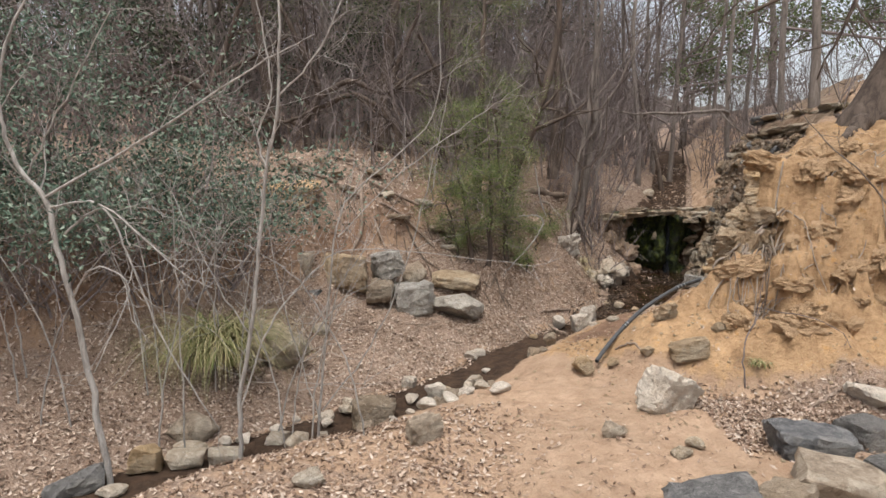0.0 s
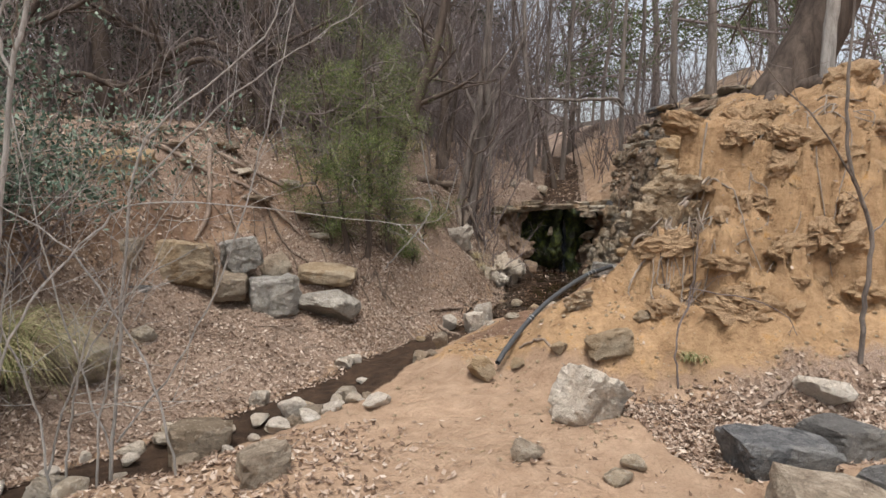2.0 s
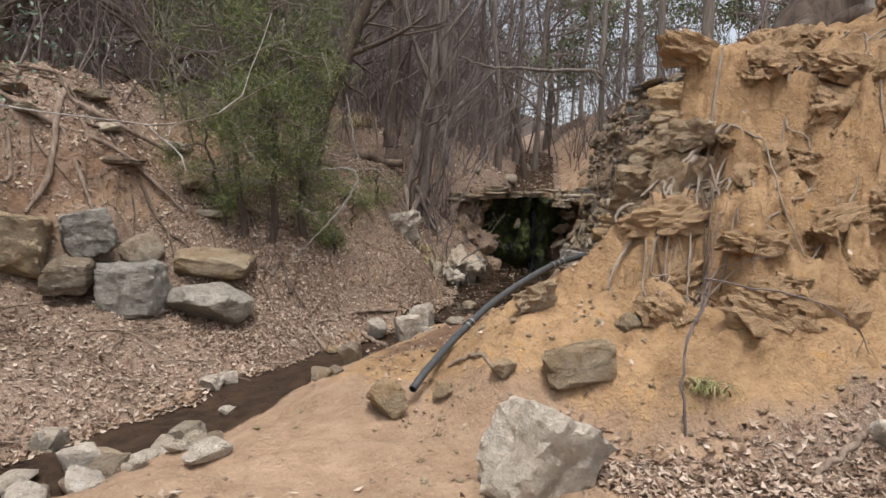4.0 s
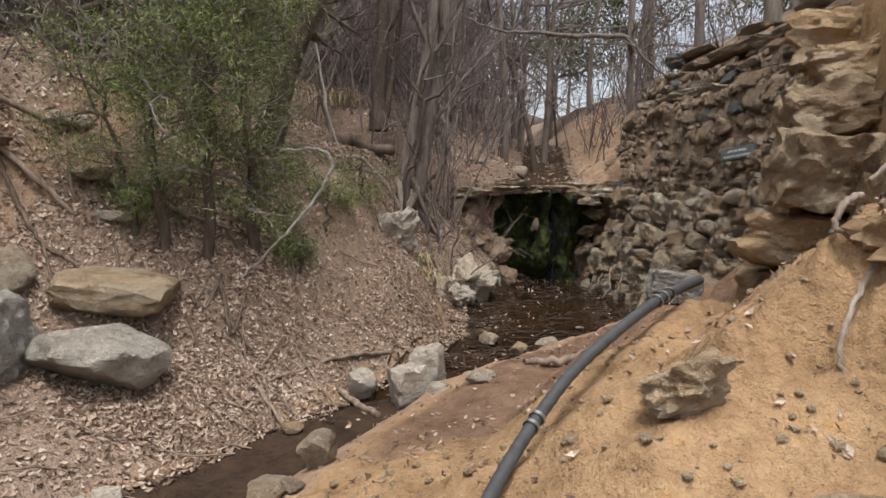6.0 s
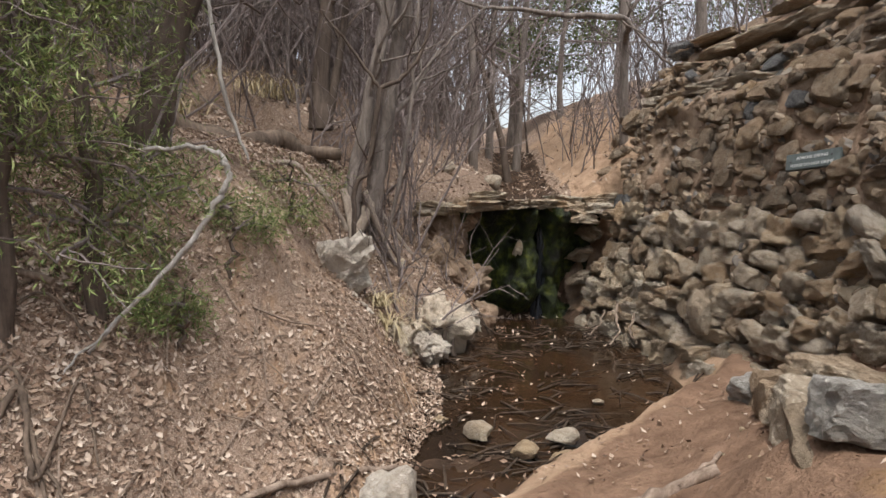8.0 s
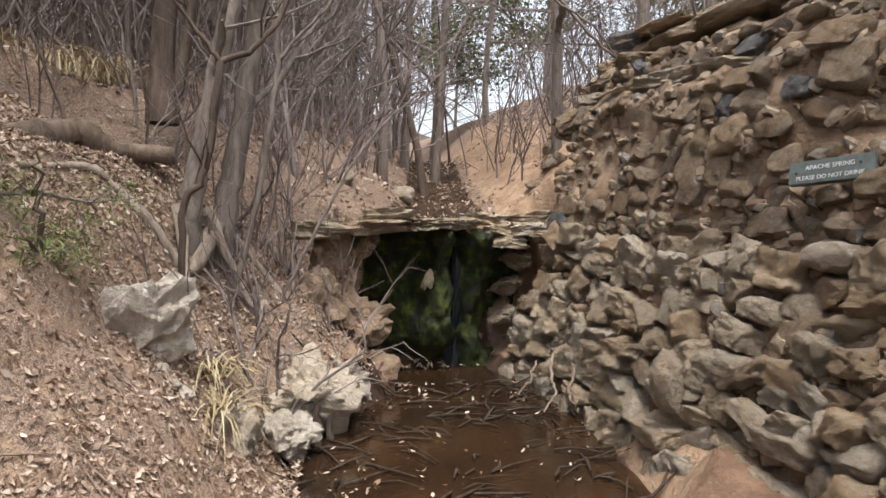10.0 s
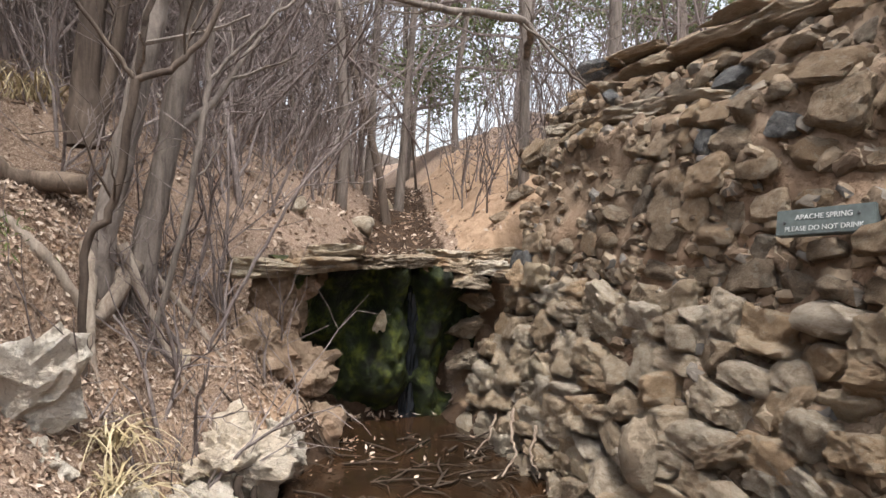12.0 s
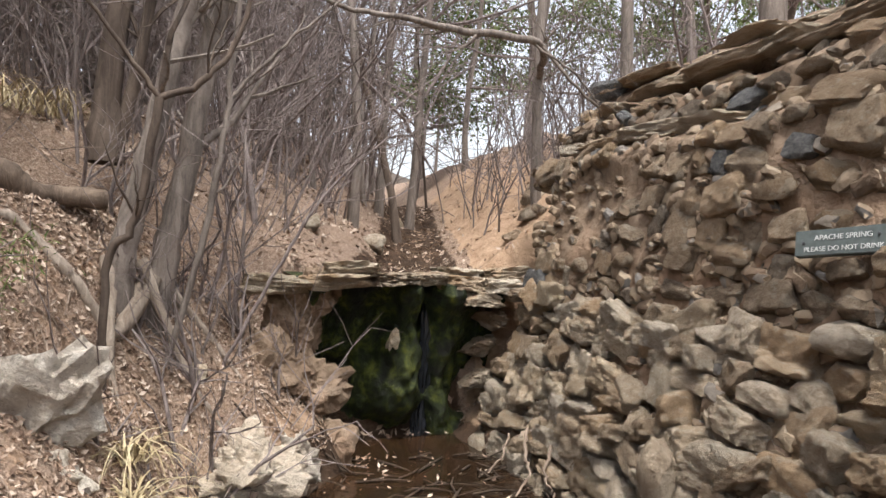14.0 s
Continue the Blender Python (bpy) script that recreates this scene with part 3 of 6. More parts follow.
def build_cliff():
    base = empty("waterfall_cliff", pose(4.6, 13.8, 0.2), "dark mossy tufa cliff with a thin trickle", "waterfall")
    nx, nz = 110, 110
    verts, faces = [], []
    for j in range(nz):
        z = -0.15 + 1.42 * j / (nz - 1)
        for i in range(nx):
            x = -0.95 + 1.75 * i / (nx - 1)
            bulge = 0.34 * math.exp(-((x - (-0.06 + 0.08 * z)) / 0.27) ** 2) * step(-0.1, 0.3, z) * (1.05 - 0.45 * step(0.6, 1.25, z))
            bulge += 0.25 * math.exp(-((x - 0.42) / 0.2) ** 2) * (0.5 + 0.5 * step(0.2, 0.9, z))
            groove = 0.2 * math.exp(-((x - 0.2 + 0.06 * z) / 0.07) ** 2)
            lip = 0.24 * step(0.9, 1.22, z)
            y = 0.34 - bulge + groove - lip + 0.11 * float(fbm(np.array(x * 4.0), np.array(z * 2.2), 6, 71)) + 0.03 * float(fbm(np.array(x * 14.0), np.array(z * 7.0), 3, 73)) - 0.25 * step(0.55, 0.9, abs(x)) * step(0.5, 0.0, 1 - z)
            verts.append((x, y, z))
        if j:
            o = j * nx
            faces += [(o - nx + k - 1, o - nx + k, o + k, o + k - 1) for k in range(1, nx)]
    for back in (0.15, 0.4, 0.75):
        for i in range(nx):
            x, y, z = verts[(nz - 1) * nx + i]
            verts.append((x, 0.12 + back, z + 0.03 + 0.02 * back))
        o = len(verts) - nx
        faces += [(o - nx + k - 1, o - nx + k, o + k, o + k - 1) for k in range(1, nx)]
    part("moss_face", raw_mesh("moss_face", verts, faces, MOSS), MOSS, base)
    t = Tubes()
    rng = np.random.default_rng(8)
    for k in range(5):
        x0 = 0.17 + 0.035 * k
        t.add([(x0 + rng.normal() * 0.006 - 0.05 * (1 - z), 0.16 + 0.1 * (1 - z) + rng.normal() * 0.008, z * 1.3) for z in np.linspace(0.98, -0.02, 14)], 0.022, 5)
    part("water_streak", t.mesh("water_streak", WET), WET, base, "thin dark trickle of falling water")
    me = rock_mesh("tufa_knob", 31, (0.12, 0.14, 0.2), LIMESTONE, 3, 16, 0.25)
    ob = part("tufa_knob", me, LIMESTONE, base, "pale tufa knob without moss")
    ob.matrix_local = pose(-0.18, -0.02, 0.83, 0, 10, 20)
    # shadowed hollow under the stones beside the fall
    for k, (x, y, z, s) in enumerate(((0.62, 0.05, 0.5, 0.36), (0.8, -0.1, 0.62, 0.34), (0.66, 0.12, 0.75, 0.4), (0.7, 0.1, 1.0, 0.42), (0.55, 0.16, 1.1, 0.3), (0.78, -0.2, 0.15, 0.3),
                                      (-0.92, -0.05, 0.95, 0.6), (-0.9, -0.2, 0.5, 0.65), (-0.86, -0.35, 0.1, 0.6), (-0.82, 0.05, 1.18, 0.5), (-1.15, -0.3, 0.7, 0.6))):
        ob = part("ledge_stone", rock_mesh("ledge_stone", 60 + k, (s, s * 0.9, s * (0.55 if x > 0 else 0.95)), WALLSTONE if x > 0 else EARTH, 4, 12, 0.2), None, base)
        ob.matrix_local = pose(x, y, z, k * 13 % 20 - 10, k * 17 % 24 - 12, k * 47)
    # flat capstones over the lip
    caps = ((-0.55, -0.05, 1.35, 0.5, 0.42, 0.11), (-0.75, -0.1, 1.27, 0.55, 0.45, 0.12), (-0.2, -0.02, 1.3, 0.4, 0.4, 0.1),
            (-1.15, -0.12, 1.24, 0.5, 0.4, 0.13), (0.12, 0.02, 1.31, 0.3, 0.3, 0.1), (0.4, 0.0, 1.28, 0.4, 0.35, 0.11), (0.72, -0.05, 1.26, 0.42, 0.35, 0.13),
            (0.55, -0.08, 1.16, 0.35, 0.3, 0.12), (0.95, -0.12, 1.2, 0.4, 0.3, 0.14), (0.5, 0.25, 1.34, 0.5, 0.4, 0.1), (0.9, 0.2, 1.36, 0.45, 0.4, 0.1))
    for k, (x, y, z, a, b, c) in enumerate(caps):
        ob = part("capstone", rock_mesh("capstone", 200 + k, (a * 1.1, b * 1.2, c * 1.25), TANSTONE if k % 3 else LIMESTONE, 4, 9, 0.14, 0.6), None, base)
        ob.matrix_local = pose(x, y, z, k * 7 % 10 - 5, k * 11 % 10 - 5, k * 31 % 40 - 20)
    return base


build_cliff()

# ---- ochre outcrop at the end of the mound ----
BUFFROCK = stone_material("buff_outcrop", (0.25, 0.165, 0.095), (0.47, 0.345, 0.22), (0.62, 0.5, 0.36), (0.5, 0.32, 0.15), 0.3)


def build_outcrop():
    base = empty("rock_outcrop", pose(3.5, 7.9, 0.9), "stacked ochre ledges of crumbling rock in the mound", "rock outcrop")
    rng = np.random.default_rng(12)
    for a, top in ((-0.4, 1.75), (-0.2, 1.95), (0.02, 1.75), (0.4, 1.95), (0.78, 2.15), (1.15, 2.35), (1.5, 2.5)):
        z = 0.8 if a >= 0 else 1.15
        while z < top - 0.05:
            h = rng.uniform(0.2, 0.36)
            c = (0.26 if a >= 0 else 0.56) + 0.12 * (z - 0.9) + rng.uniform(-0.05, 0.05)
            aa = a + rng.uniform(-0.06, 0.06)
            ob = part("ledge", rock_mesh("ledge", int(rng.integers(9999)), (rng.uniform(0.45, 0.75) if a >= 0 else rng.uniform(0.25, 0.36), rng.uniform(0.45, 0.6) if a >= 0 else rng.uniform(0.25, 0.36), h * 1.15), BUFFROCK, 4, 6, 0.13, 0.9), None, base)
            ob.matrix_local = pose(3.2 + 0.64 * aa + 0.77 * c - 3.5, 7.75 + 0.77 * aa - 0.64 * c - 7.9, z + h / 2 - 0.9, rng.uniform(-5, 5), rng.uniform(-5, 5), 50 + rng.uniform(-15, 15))
            z += h


build_outcrop()

# ---- loose stones ----
PALE, GREY_L = "pale limestone rock lying on sandy soil", "grey weathered boulder on the leafy bank"
CREEKL = "small pale stone in the creek bed"
rock(-2.78, 4.72, (0.55, 0.4, 0.22), 20, SLATE, "blue-grey slab tilted beside the creek", 0.2, (12, -10), "slab")
rock(-2.5, 4.62, (0.24, 0.18, 0.12), 50, LIMESTONE, PALE, 0.2)
rock(-2.42, 5.02, (0.3, 0.2, 0.3), 10, YELLOWSTONE, "ochre block standing at the creek edge", 0.15, blocky=0.5)
rock(-2.1, 5.1, (0.34, 0.2, 0.15), 5, LIMESTONE, PALE, 0.1, blocky=0.6)
rock(-1.82, 5.22, (0.32, 0.2, 0.17), 15, LIMESTONE, PALE, 0.1, blocky=0.5)
rock(-2.2, 5.42, (0.36, 0.2, 0.1), -5, LIMESTONE, PALE, 0.1, blocky=0.6)
rock(-2.3, 5.75, (0.5, 0.45, 0.4), 30, GREYSTONE, "mossy grey rock half sunk in leaves", 0.55)
rock(-1.45, 5.55, (0.26, 0.18, 0.15), 40, LIMESTONE, PALE, 0.2)
rock(-1.2, 5.3, (0.3, 0.2, 0.15), 70, LIMESTONE, PALE, 0.2)
rock(-0.66, 6.12, (0.46, 0.36, 0.36), 12, GREYSTONE, "grey-brown rock on the creek bank", 0.3, blocky=0.4)
rock(-0.13, 5.18, (0.38, 0.3, 0.28), 40, GREYSTONE, "rough grey-green rock on sand", 0.3, blocky=0.3)
rock(-0.93, 4.4, (0.26, 0.22, 0.16), 10, LIMESTONE, PALE, 0.25)
for k, (x, y, a, b, c) in enumerate(((-0.05, 6.72, 0.24, 0.18, 0.2), (0.26, 6.72, 0.3, 0.16, 0.1), (-0.32, 6.62, 0.26, 0.15, 0.1), (0.1, 6.32, 0.28, 0.18, 0.13), (-0.12, 6.25, 0.2, 0.15, 0.12),
                                     (0.44, 6.55, 0.13, 0.1, 0.1), (0.62, 6.45, 0.26, 0.16, 0.12), (0.3, 6.42, 0.12, 0.1, 0.08), (-0.75, 6.0, 0.16, 0.12, 0.1), (-0.95, 6.25, 0.2, 0.15, 0.12),
                                     (-1.1, 5.95, 0.16, 0.13, 0.1), (0.5, 6.75, 0.14, 0.1, 0.08), (-0.45, 6.0, 0.14, 0.1, 0.08), (-0.5, 6.45, 0.12, 0.1, 0.07), (-0.3, 6.2, 0.1, 0.08, 0.06), (0.2, 6.6, 0.1, 0.08, 0.06))):
    rock(x, y, (a, b, c), k * 37, WHITESTONE, CREEKL, 0.1, (k * 5 % 12 - 6, k * 7 % 12 - 6), "stone", group="stones in the creek", z=max(ground(x, y), -0.13))
rngc = np.random.default_rng(71)
for k in range(26):
    y = rngc.uniform(5.5, 8.4)
    side = k % 3
    x = float(np.interp(y, CY, CXL if side == 0 else CXR)) + rngc.uniform(-0.12, 0.12) + (0.1 if side == 2 else 0)
    a = rngc.uniform(0.1, 0.28)
    rock(x, y, (a, a * rngc.uniform(0.6, 0.9), a * rngc.uniform(0.5, 0.8)), rngc.uniform(0, 360), (WHITESTONE, LIMESTONE, GREYSTONE)[k % 3], "pale stone at the edge of the creek", 0.3, (rngc.uniform(-10, 10), rngc.uniform(-10, 10)), "stone", 0.5 if k % 2 else 0.0, group="stones along the creek edge")
rock(2.14, 5.86, (0.52, 0.46, 0.48), 25, WHITESTONE, "large pale limestone block on the sandy path", 0.27, (6, 24), blocky=0.2, sub=4, grain=0.1)
rock(1.56, 6.84, (0.27, 0.24, 0.24), 10, YELLOWSTONE, "rounded tan stone on the sandy path", 0.15)
rock(1.88, 6.86, (0.2, 0.15, 0.1), 30, YELLOWSTONE, "small tan stone on sand", 0.2)
rock(2.58, 6.52, (0.42, 0.28, 0.24), -10, YELLOWSTONE, "flat tan rock at the foot of the mound", 0.5, (0, -8), blocky=0.4)
rock(2.18, 6.66, (0.19, 0.15, 0.15), 30, YELLOWSTONE, "small tan stone on sand", 0.2)
rock(1.46, 5.18, (0.25, 0.2, 0.17), 12, GREYSTONE, "small grey-green stone on sand", 0.25)
rock(1.9, 4.76, (0.2, 0.15, 0.13), 35, LIMESTONE, PALE, 0.2)
rock(2.06, 4.9, (0.17, 0.12, 0.12), -20, LIMESTONE, PALE, 0.2)
SLABL = "dark blue-grey stone slab beside the path"
rock(2.87, 4.76, (0.64, 0.42, 0.3), -8, SLATE, SLABL, 0.3, (4, 6), "slab", 0.7, sub=4)
rock(3.5, 4.95, (0.54, 0.4, 0.28), 10, SLATE, SLABL, 0.3, (-4, 5), "slab", 0.6, sub=4)
rock(1.82, 3.92, (0.84, 0.46, 0.28), 6, SLATE, SLABL, 0.3, (3, -4), "slab", 0.7, sub=4)
rock(2.75, 4.12, (0.62, 0.5, 0.3), -20, GREYSTONE, "brown-grey slab beside the path", 0.35, (5, 8), "slab", 0.6)
rock(2.32, 3.95, (0.4, 0.36, 0.22), 40, GREYSTONE, "brown-grey slab beside the path", 0.35, (0, 0), "slab", 0.5)
rock(3.2, 4.2, (0.5, 0.4, 0.25), 15, SLATE, SLABL, 0.15, (0, 0), "slab", 0.5)
rock(3.86, 5.58, (0.46, 0.28, 0.26), -25, WHITESTONE, "pointed pale rock on dry leaves", 0.35, (14, 10))
# stones set in the far bank
rock(-1.42, 9.2, (0.86, 0.6, 0.74), 10, YELLOWSTONE, "large ochre rock set in the earth bank", 0, (0, 8), "boulder", 0.2, z=0.64, sub=4, grain=0.09)
rock(-0.8, 9.3, (0.5, 0.45, 0.46), 25, GREYROUND, "lichened grey rock set in the bank", 0, (0, -8), blocky=0.2, z=0.9, sub=4, grain=0.09)
rock(-0.85, 9.05, (0.44, 0.4, 0.32), 5, GREYSTONE, "flat grey rock set in the bank", 0, (6, 0), blocky=0.2, z=0.6, sub=4, grain=0.09)
rock(-0.38, 9.1, (0.64, 0.5, 0.48), 0, GREYROUND, GREY_L, 0, (4, 0), blocky=0.2, z=0.4, sub=4, grain=0.09)
rock(-1.95, 8.8, (0.75, 0.5, 0.42), 10, SLATE, "dark layered rock in the bank", 0, (0, 6), blocky=0.2, z=0.5, sub=4, grain=0.1)
rock(-2.0, 8.95, (0.6, 0.45, 0.44), -10, GREYSTONE, "grey rock set in the bank", 0, blocky=0.4, z=0.96, sub=4, grain=0.1)
rock(-2.55, 8.85, (0.95, 0.55, 0.7), 15, GREYROUND, "weathered grey rock face in the bank", 0, (8, 10), "boulder", 0.5, z=0.74, sub=4, grain=0.1)
rock(-3.3, 8.8, (0.75, 0.5, 0.46), -12, LIMESTONE, "buff rock set in the bank", 0, (5, -5), blocky=0.4, z=1.14, sub=4, grain=0.1)
rock(-2.35, 9.35, (1.3, 0.6, 0.75), 5, BUFFROCK, "bare tan rock face of the bank", 0, (15, 0), "boulder", 0.3, z=1.6, sub=4, grain=0.1)
rock(0.24, 9.14, (0.78, 0.56, 0.5), 8, GREYROUND, "large rounded grey boulder on dry leaves", 0.06, (4, 4), "boulder", sub=4, grain=0.05)
rock(0.2, 9.62, (0.78, 0.45, 0.24), -6, YELLOWSTONE, "ochre slab lying behind the grey boulder", 0.15, (8, 6), "slab", 0.4)
rock(-0.42, 9.6, (0.42, 0.36, 0.4), 40, GREYSTONE, GREY_L, 0.3)
rock(-1.72, 6.98, (0.56, 0.46, 0.48), 30, GREYSTONE, "tan-grey boulder on the leaf slope", 0.15)
rock(-1.95, 7.5, (0.3, 0.25, 0.25), 0, LIMESTONE, "small pale rock on the leaf slope", 0.2)
rock(-1.5, 7.9, (0.22, 0.2, 0.18), 50, LIMESTONE, "small pale rock on the leaf slope", 0.2)
# stones at the pool's outlet
OUT = "pale rock damming the pool outlet"
rock(2.02, 9.42, (0.28, 0.24, 0.34), 20, WHITESTONE, OUT, 0.1, (6, -8), z=0.05, blocky=0.4)
rock(2.2, 9.72, (0.26, 0.24, 0.34), 70, WHITESTONE, OUT, 0.1, (-6, 8), z=0.08, blocky=0.4)
rock(1.72, 9.58, (0.24, 0.2, 0.22), 40, WHITESTONE, OUT, 0.1, z=0.08)
rock(2.26, 9.32, (0.34, 0.24, 0.17), 10, WHITESTONE, OUT, 0.15, z=0.1, blocky=0.4)
rock(1.98, 9.02, (0.24, 0.14, 0.14), -40, WHITESTONE, OUT, 0.15, z=0.03)
rock(2.42, 9.08, (0.22, 0.16, 0.09), 0, LIMESTONE, "flat pale stone on red soil", 0.15)
rock(1.42, 8.28, (0.26, 0.17, 0.2), 55, GREYSTONE, "pale grey stone at the water's edge", 0.15)
rock(1.3, 8.12, (0.12, 0.1, 0.1), 5, GREYSTONE, "pale grey stone at the water's edge", 0.15)
rock(0.55, 7.75, (0.15, 0.1, 0.07), 5, WHITESTONE, CREEKL, 0.15)
rock(1.3, 9.0, (0.14, 0.1, 0.08), 5, YELLOWSTONE, CREEKL, 0.15)
for k, (x, y, s) in enumerate(((3.34, 10.42, 0.2), (3.2, 10.15, 0.17), (4.3, 10.75, 0.16), (4.1, 10.45, 0.2), (4.42, 10.6, 0.14), (4.55, 13.2, 0.12), (4.35, 13.2, 0.14), (2.75, 10.9, 0.12), (3.9, 11.0, 0.12), (2.9, 10.6, 0.22), (3.05, 10.3, 0.18))):
    rock(x, y, (s, s * 0.8, s * 0.55), k * 50, LIMESTONE if k % 3 != 1 else YELLOWSTONE, "small flat stone in the shallow pool", 0.25, (0, 0), "stone", z=0.17, group="stones in the pool")
# holed rock and others in the mound's flank
rock(2.5, 6.98, (0.34, 0.3, 0.28), 20, BUFFROCK, "pitted yellow rock stuck in the clay", 0.25, (0, -10), grain=0.2, sub=4)
rock(2.9, 6.62, (0.17, 0.14, 0.13), 10, YELLOWSTONE, "small orange rock in the clay slope", 0.3)
rock(3.28, 8.6, (0.5, 0.17, 0.17), 55, GREYSTONE, "long grey slab at the foot of the wall", 0.25, (0, -14), "slab", 0.5, z=0.74)
rock(3.82, 9.25, (0.24, 0.2, 0.16), 20, GREYSTONE, "grey rock at the foot of the wall", 0.45, (6, 9), "rock", 0.6)
rock(4.0, 9.5, (0.36, 0.28, 0.22), 70, WALLSTONE, "lichened rock at the foot of the wall", 0.48, (8, -6), "rock", 0.7)
rock(4.3, 9.78, (0.42, 0.36, 0.28), 20, WALLSTONE, "lichened rock at the foot of the wall", 0.48, (-7, 5), "rock", 0.7)
rock(4.86, 11.25, (0.22, 0.2, 0.4), 10, GREYSTONE, "rounded dark stone jutting from the wall", 0.2, (0, -8), "stone", z=0.62)
rock(4.28, 9.96, (0.34, 0.26, 0.2), 0, GREYROUND, "pale rock fallen at the foot of the wall", 0.3, (5, -8), "rock", 0.3, sub=4, grain=0.1)
rock(3.67, 9.02, (0.42, 0.3, 0.26), 53, PALESLAB, "pale rock fallen at the foot of the wall", 0.3, (5, -8), "rock", 0.3, sub=4, grain=0.1)
rock(3.91, 9.09, (0.46, 0.34, 0.26), 106, TANSTONE, "pale rock fallen at the foot of the wall", 0.3, (5, -8), "rock", 0.3, sub=4, grain=0.1)
rock(3.35, 8.52, (0.3, 0.24, 0.2), 159, GREYROUND, "pale rock fallen at the foot of the wall", 0.3, (5, -8), "rock", 0.3, sub=4, grain=0.1)
rock(3.95, 9.42, (0.24, 0.18, 0.16), 212, TANSTONE, "pale rock fallen at the foot of the wall", 0.3, (5, -8), "rock", 0.3, sub=4, grain=0.1)
# white tufa by the pool
TUFA = "white crumbling tufa rock above the pool"
rock(3.2, 12.5, (0.72, 0.5, 0.64), 10, WHITESTONE, TUFA, 0.15, (0, 20), z=0.26, grain=0.28, sub=4)
rock(3.5, 12.75, (0.4, 0.36, 0.4), 60, WHITESTONE, TUFA, 0.15, z=0.32, grain=0.4, sub=4)
rock(3.0, 12.2, (0.4, 0.36, 0.4), 30, WHITESTONE, TUFA, 0.4, z=0.3, grain=0.28, sub=4)
rock(2.22, 11.98, (0.6, 0.4, 0.8), 30, WHITESTONE, "pale tufa face showing through the leafy bank", 0.35, (20, 20), z=0.85, grain=0.22, sub=4)
rock(2.3, 11.85, (0.5, 0.4, 0.5), 30, WHITESTONE, "pale rock showing through the bank", 0.8, (20, 10), grain=0.22, sub=4)
rock(2.62, 11.9, (0.45, 0.4, 0.5), 30, LIMESTONE, "pale rock showing through the bank", 0.78, (20, 10), grain=0.22, sub=4)
rock(5.06, 16.3, (0.42, 0.3, 0.28), 30, LIMESTONE, "pale rock in the upper gully", 0.2)
rock(4.1, 15.4, (0.26, 0.2, 0.22), 70, LIMESTONE, "pale rock in the upper gully", 0.2)
rock(6.0, 18.3, (0.3, 0.24, 0.2), 70, LIMESTONE, "pale rock in the upper gully", 0.2)
rock(2.95, 12.95, (0.15, 0.13, 0.13), 0, LIMESTONE, "round white pebble on the bank", 0.2)
rock(6.95, 14.35, (0.6, 0.45, 0.22), 20, SLATE, "dark slab on top of the wall", 0.1, (0, -10), "slab", 0.5, z=3.35)

for k, (x, y, a, b, c) in enumerate(((5.45, 13.75, 0.3, 0.25, 0.2), (5.6, 13.95, 0.35, 0.3, 0.2), (5.75, 14.1, 0.3, 0.3, 0.22), (5.95, 14.2, 0.4, 0.3, 0.2), (6.15, 14.3, 0.36, 0.3, 0.24), (6.35, 14.35, 0.4, 0.3, 0.2),
                                     (6.6, 14.4, 0.45, 0.35, 0.22), (6.2, 14.75, 0.4, 0.3, 0.2), (6.5, 15.2, 0.4, 0.3, 0.22), (6.9, 15.8, 0.4, 0.3, 0.25), (5.9, 14.6, 0.28, 0.22, 0.15))):
    rock(x, y, (a, b, c), k * 41, WALLSTONE, "brown rock along the crumbling end of the wall", 0.45, (0, -20), group="rocks at the wall's end")

# ---- corrugated hose ----


def plain_material(name, color, rough, metal=0.0, scale=30):
    m = Mat(name, rough, 0.4)
    m.b.inputs["Metallic"].default_value = metal
    f = m.noise(scale, 4)
    m.color(m.mix(0.5, color, m.ramp(f, (0.3, tuple(c * 0.6 for c in color)), (0.7, tuple(min(1, c * 1.5) for c in color)))))
    m.bump(f, 0.2, 0.003)
    return m.m


RUBBER = plain_material("dusty_black_plastic", (0.06, 0.062, 0.064), 0.55)
STEEL = plain_material("steel_band", (0.5, 0.5, 0.48), 0.35, 0.9)


def build_hose():
    pts = [(1.7, 6.86, 0.36), (1.8, 6.99, 0.43), (1.98, 7.22, 0.53), (2.17, 7.43, 0.63), (2.4, 7.63, 0.75), (2.7, 7.82, 0.88), (2.97, 7.98, 0.97), (3.3, 8.2, 1.02)]
    pts = [(x, y, max(z, ground(x, y) + 0.03)) for x, y, z in pts]
    line = curve(pts, 12)
    base = empty("drain_hose", pose(0, 0, 0), "black plastic hose with steel bands lying on the clay bank", "hose")
    t = Tubes()
    t.add(line, [0.0235 + 0.0013 * (k % 2) for k in range(len(line))], 12)
    part("hose", t.mesh("hose", RUBBER), RUBBER, base)
    for k in (34, 36, 70, 72, 74):
        i = int(k)
        p, d = line[i], line[i + 1] - line[i]
        d = d / np.linalg.norm(d)
        b = Tubes()
        b.add([p, p + d * 0.008, p + d * 0.016], 0.031, 14)
        part("clamp", b.mesh("clamp", STEEL), STEEL, base, "steel hose clamp")


build_hose()

# ---- sign ----
SIGNPAINT = plain_material("grey_green_board", (0.11, 0.13, 0.125), 0.6)
LETTERS = plain_material("pale_lettering", (0.55, 0.57, 0.55), 0.7)


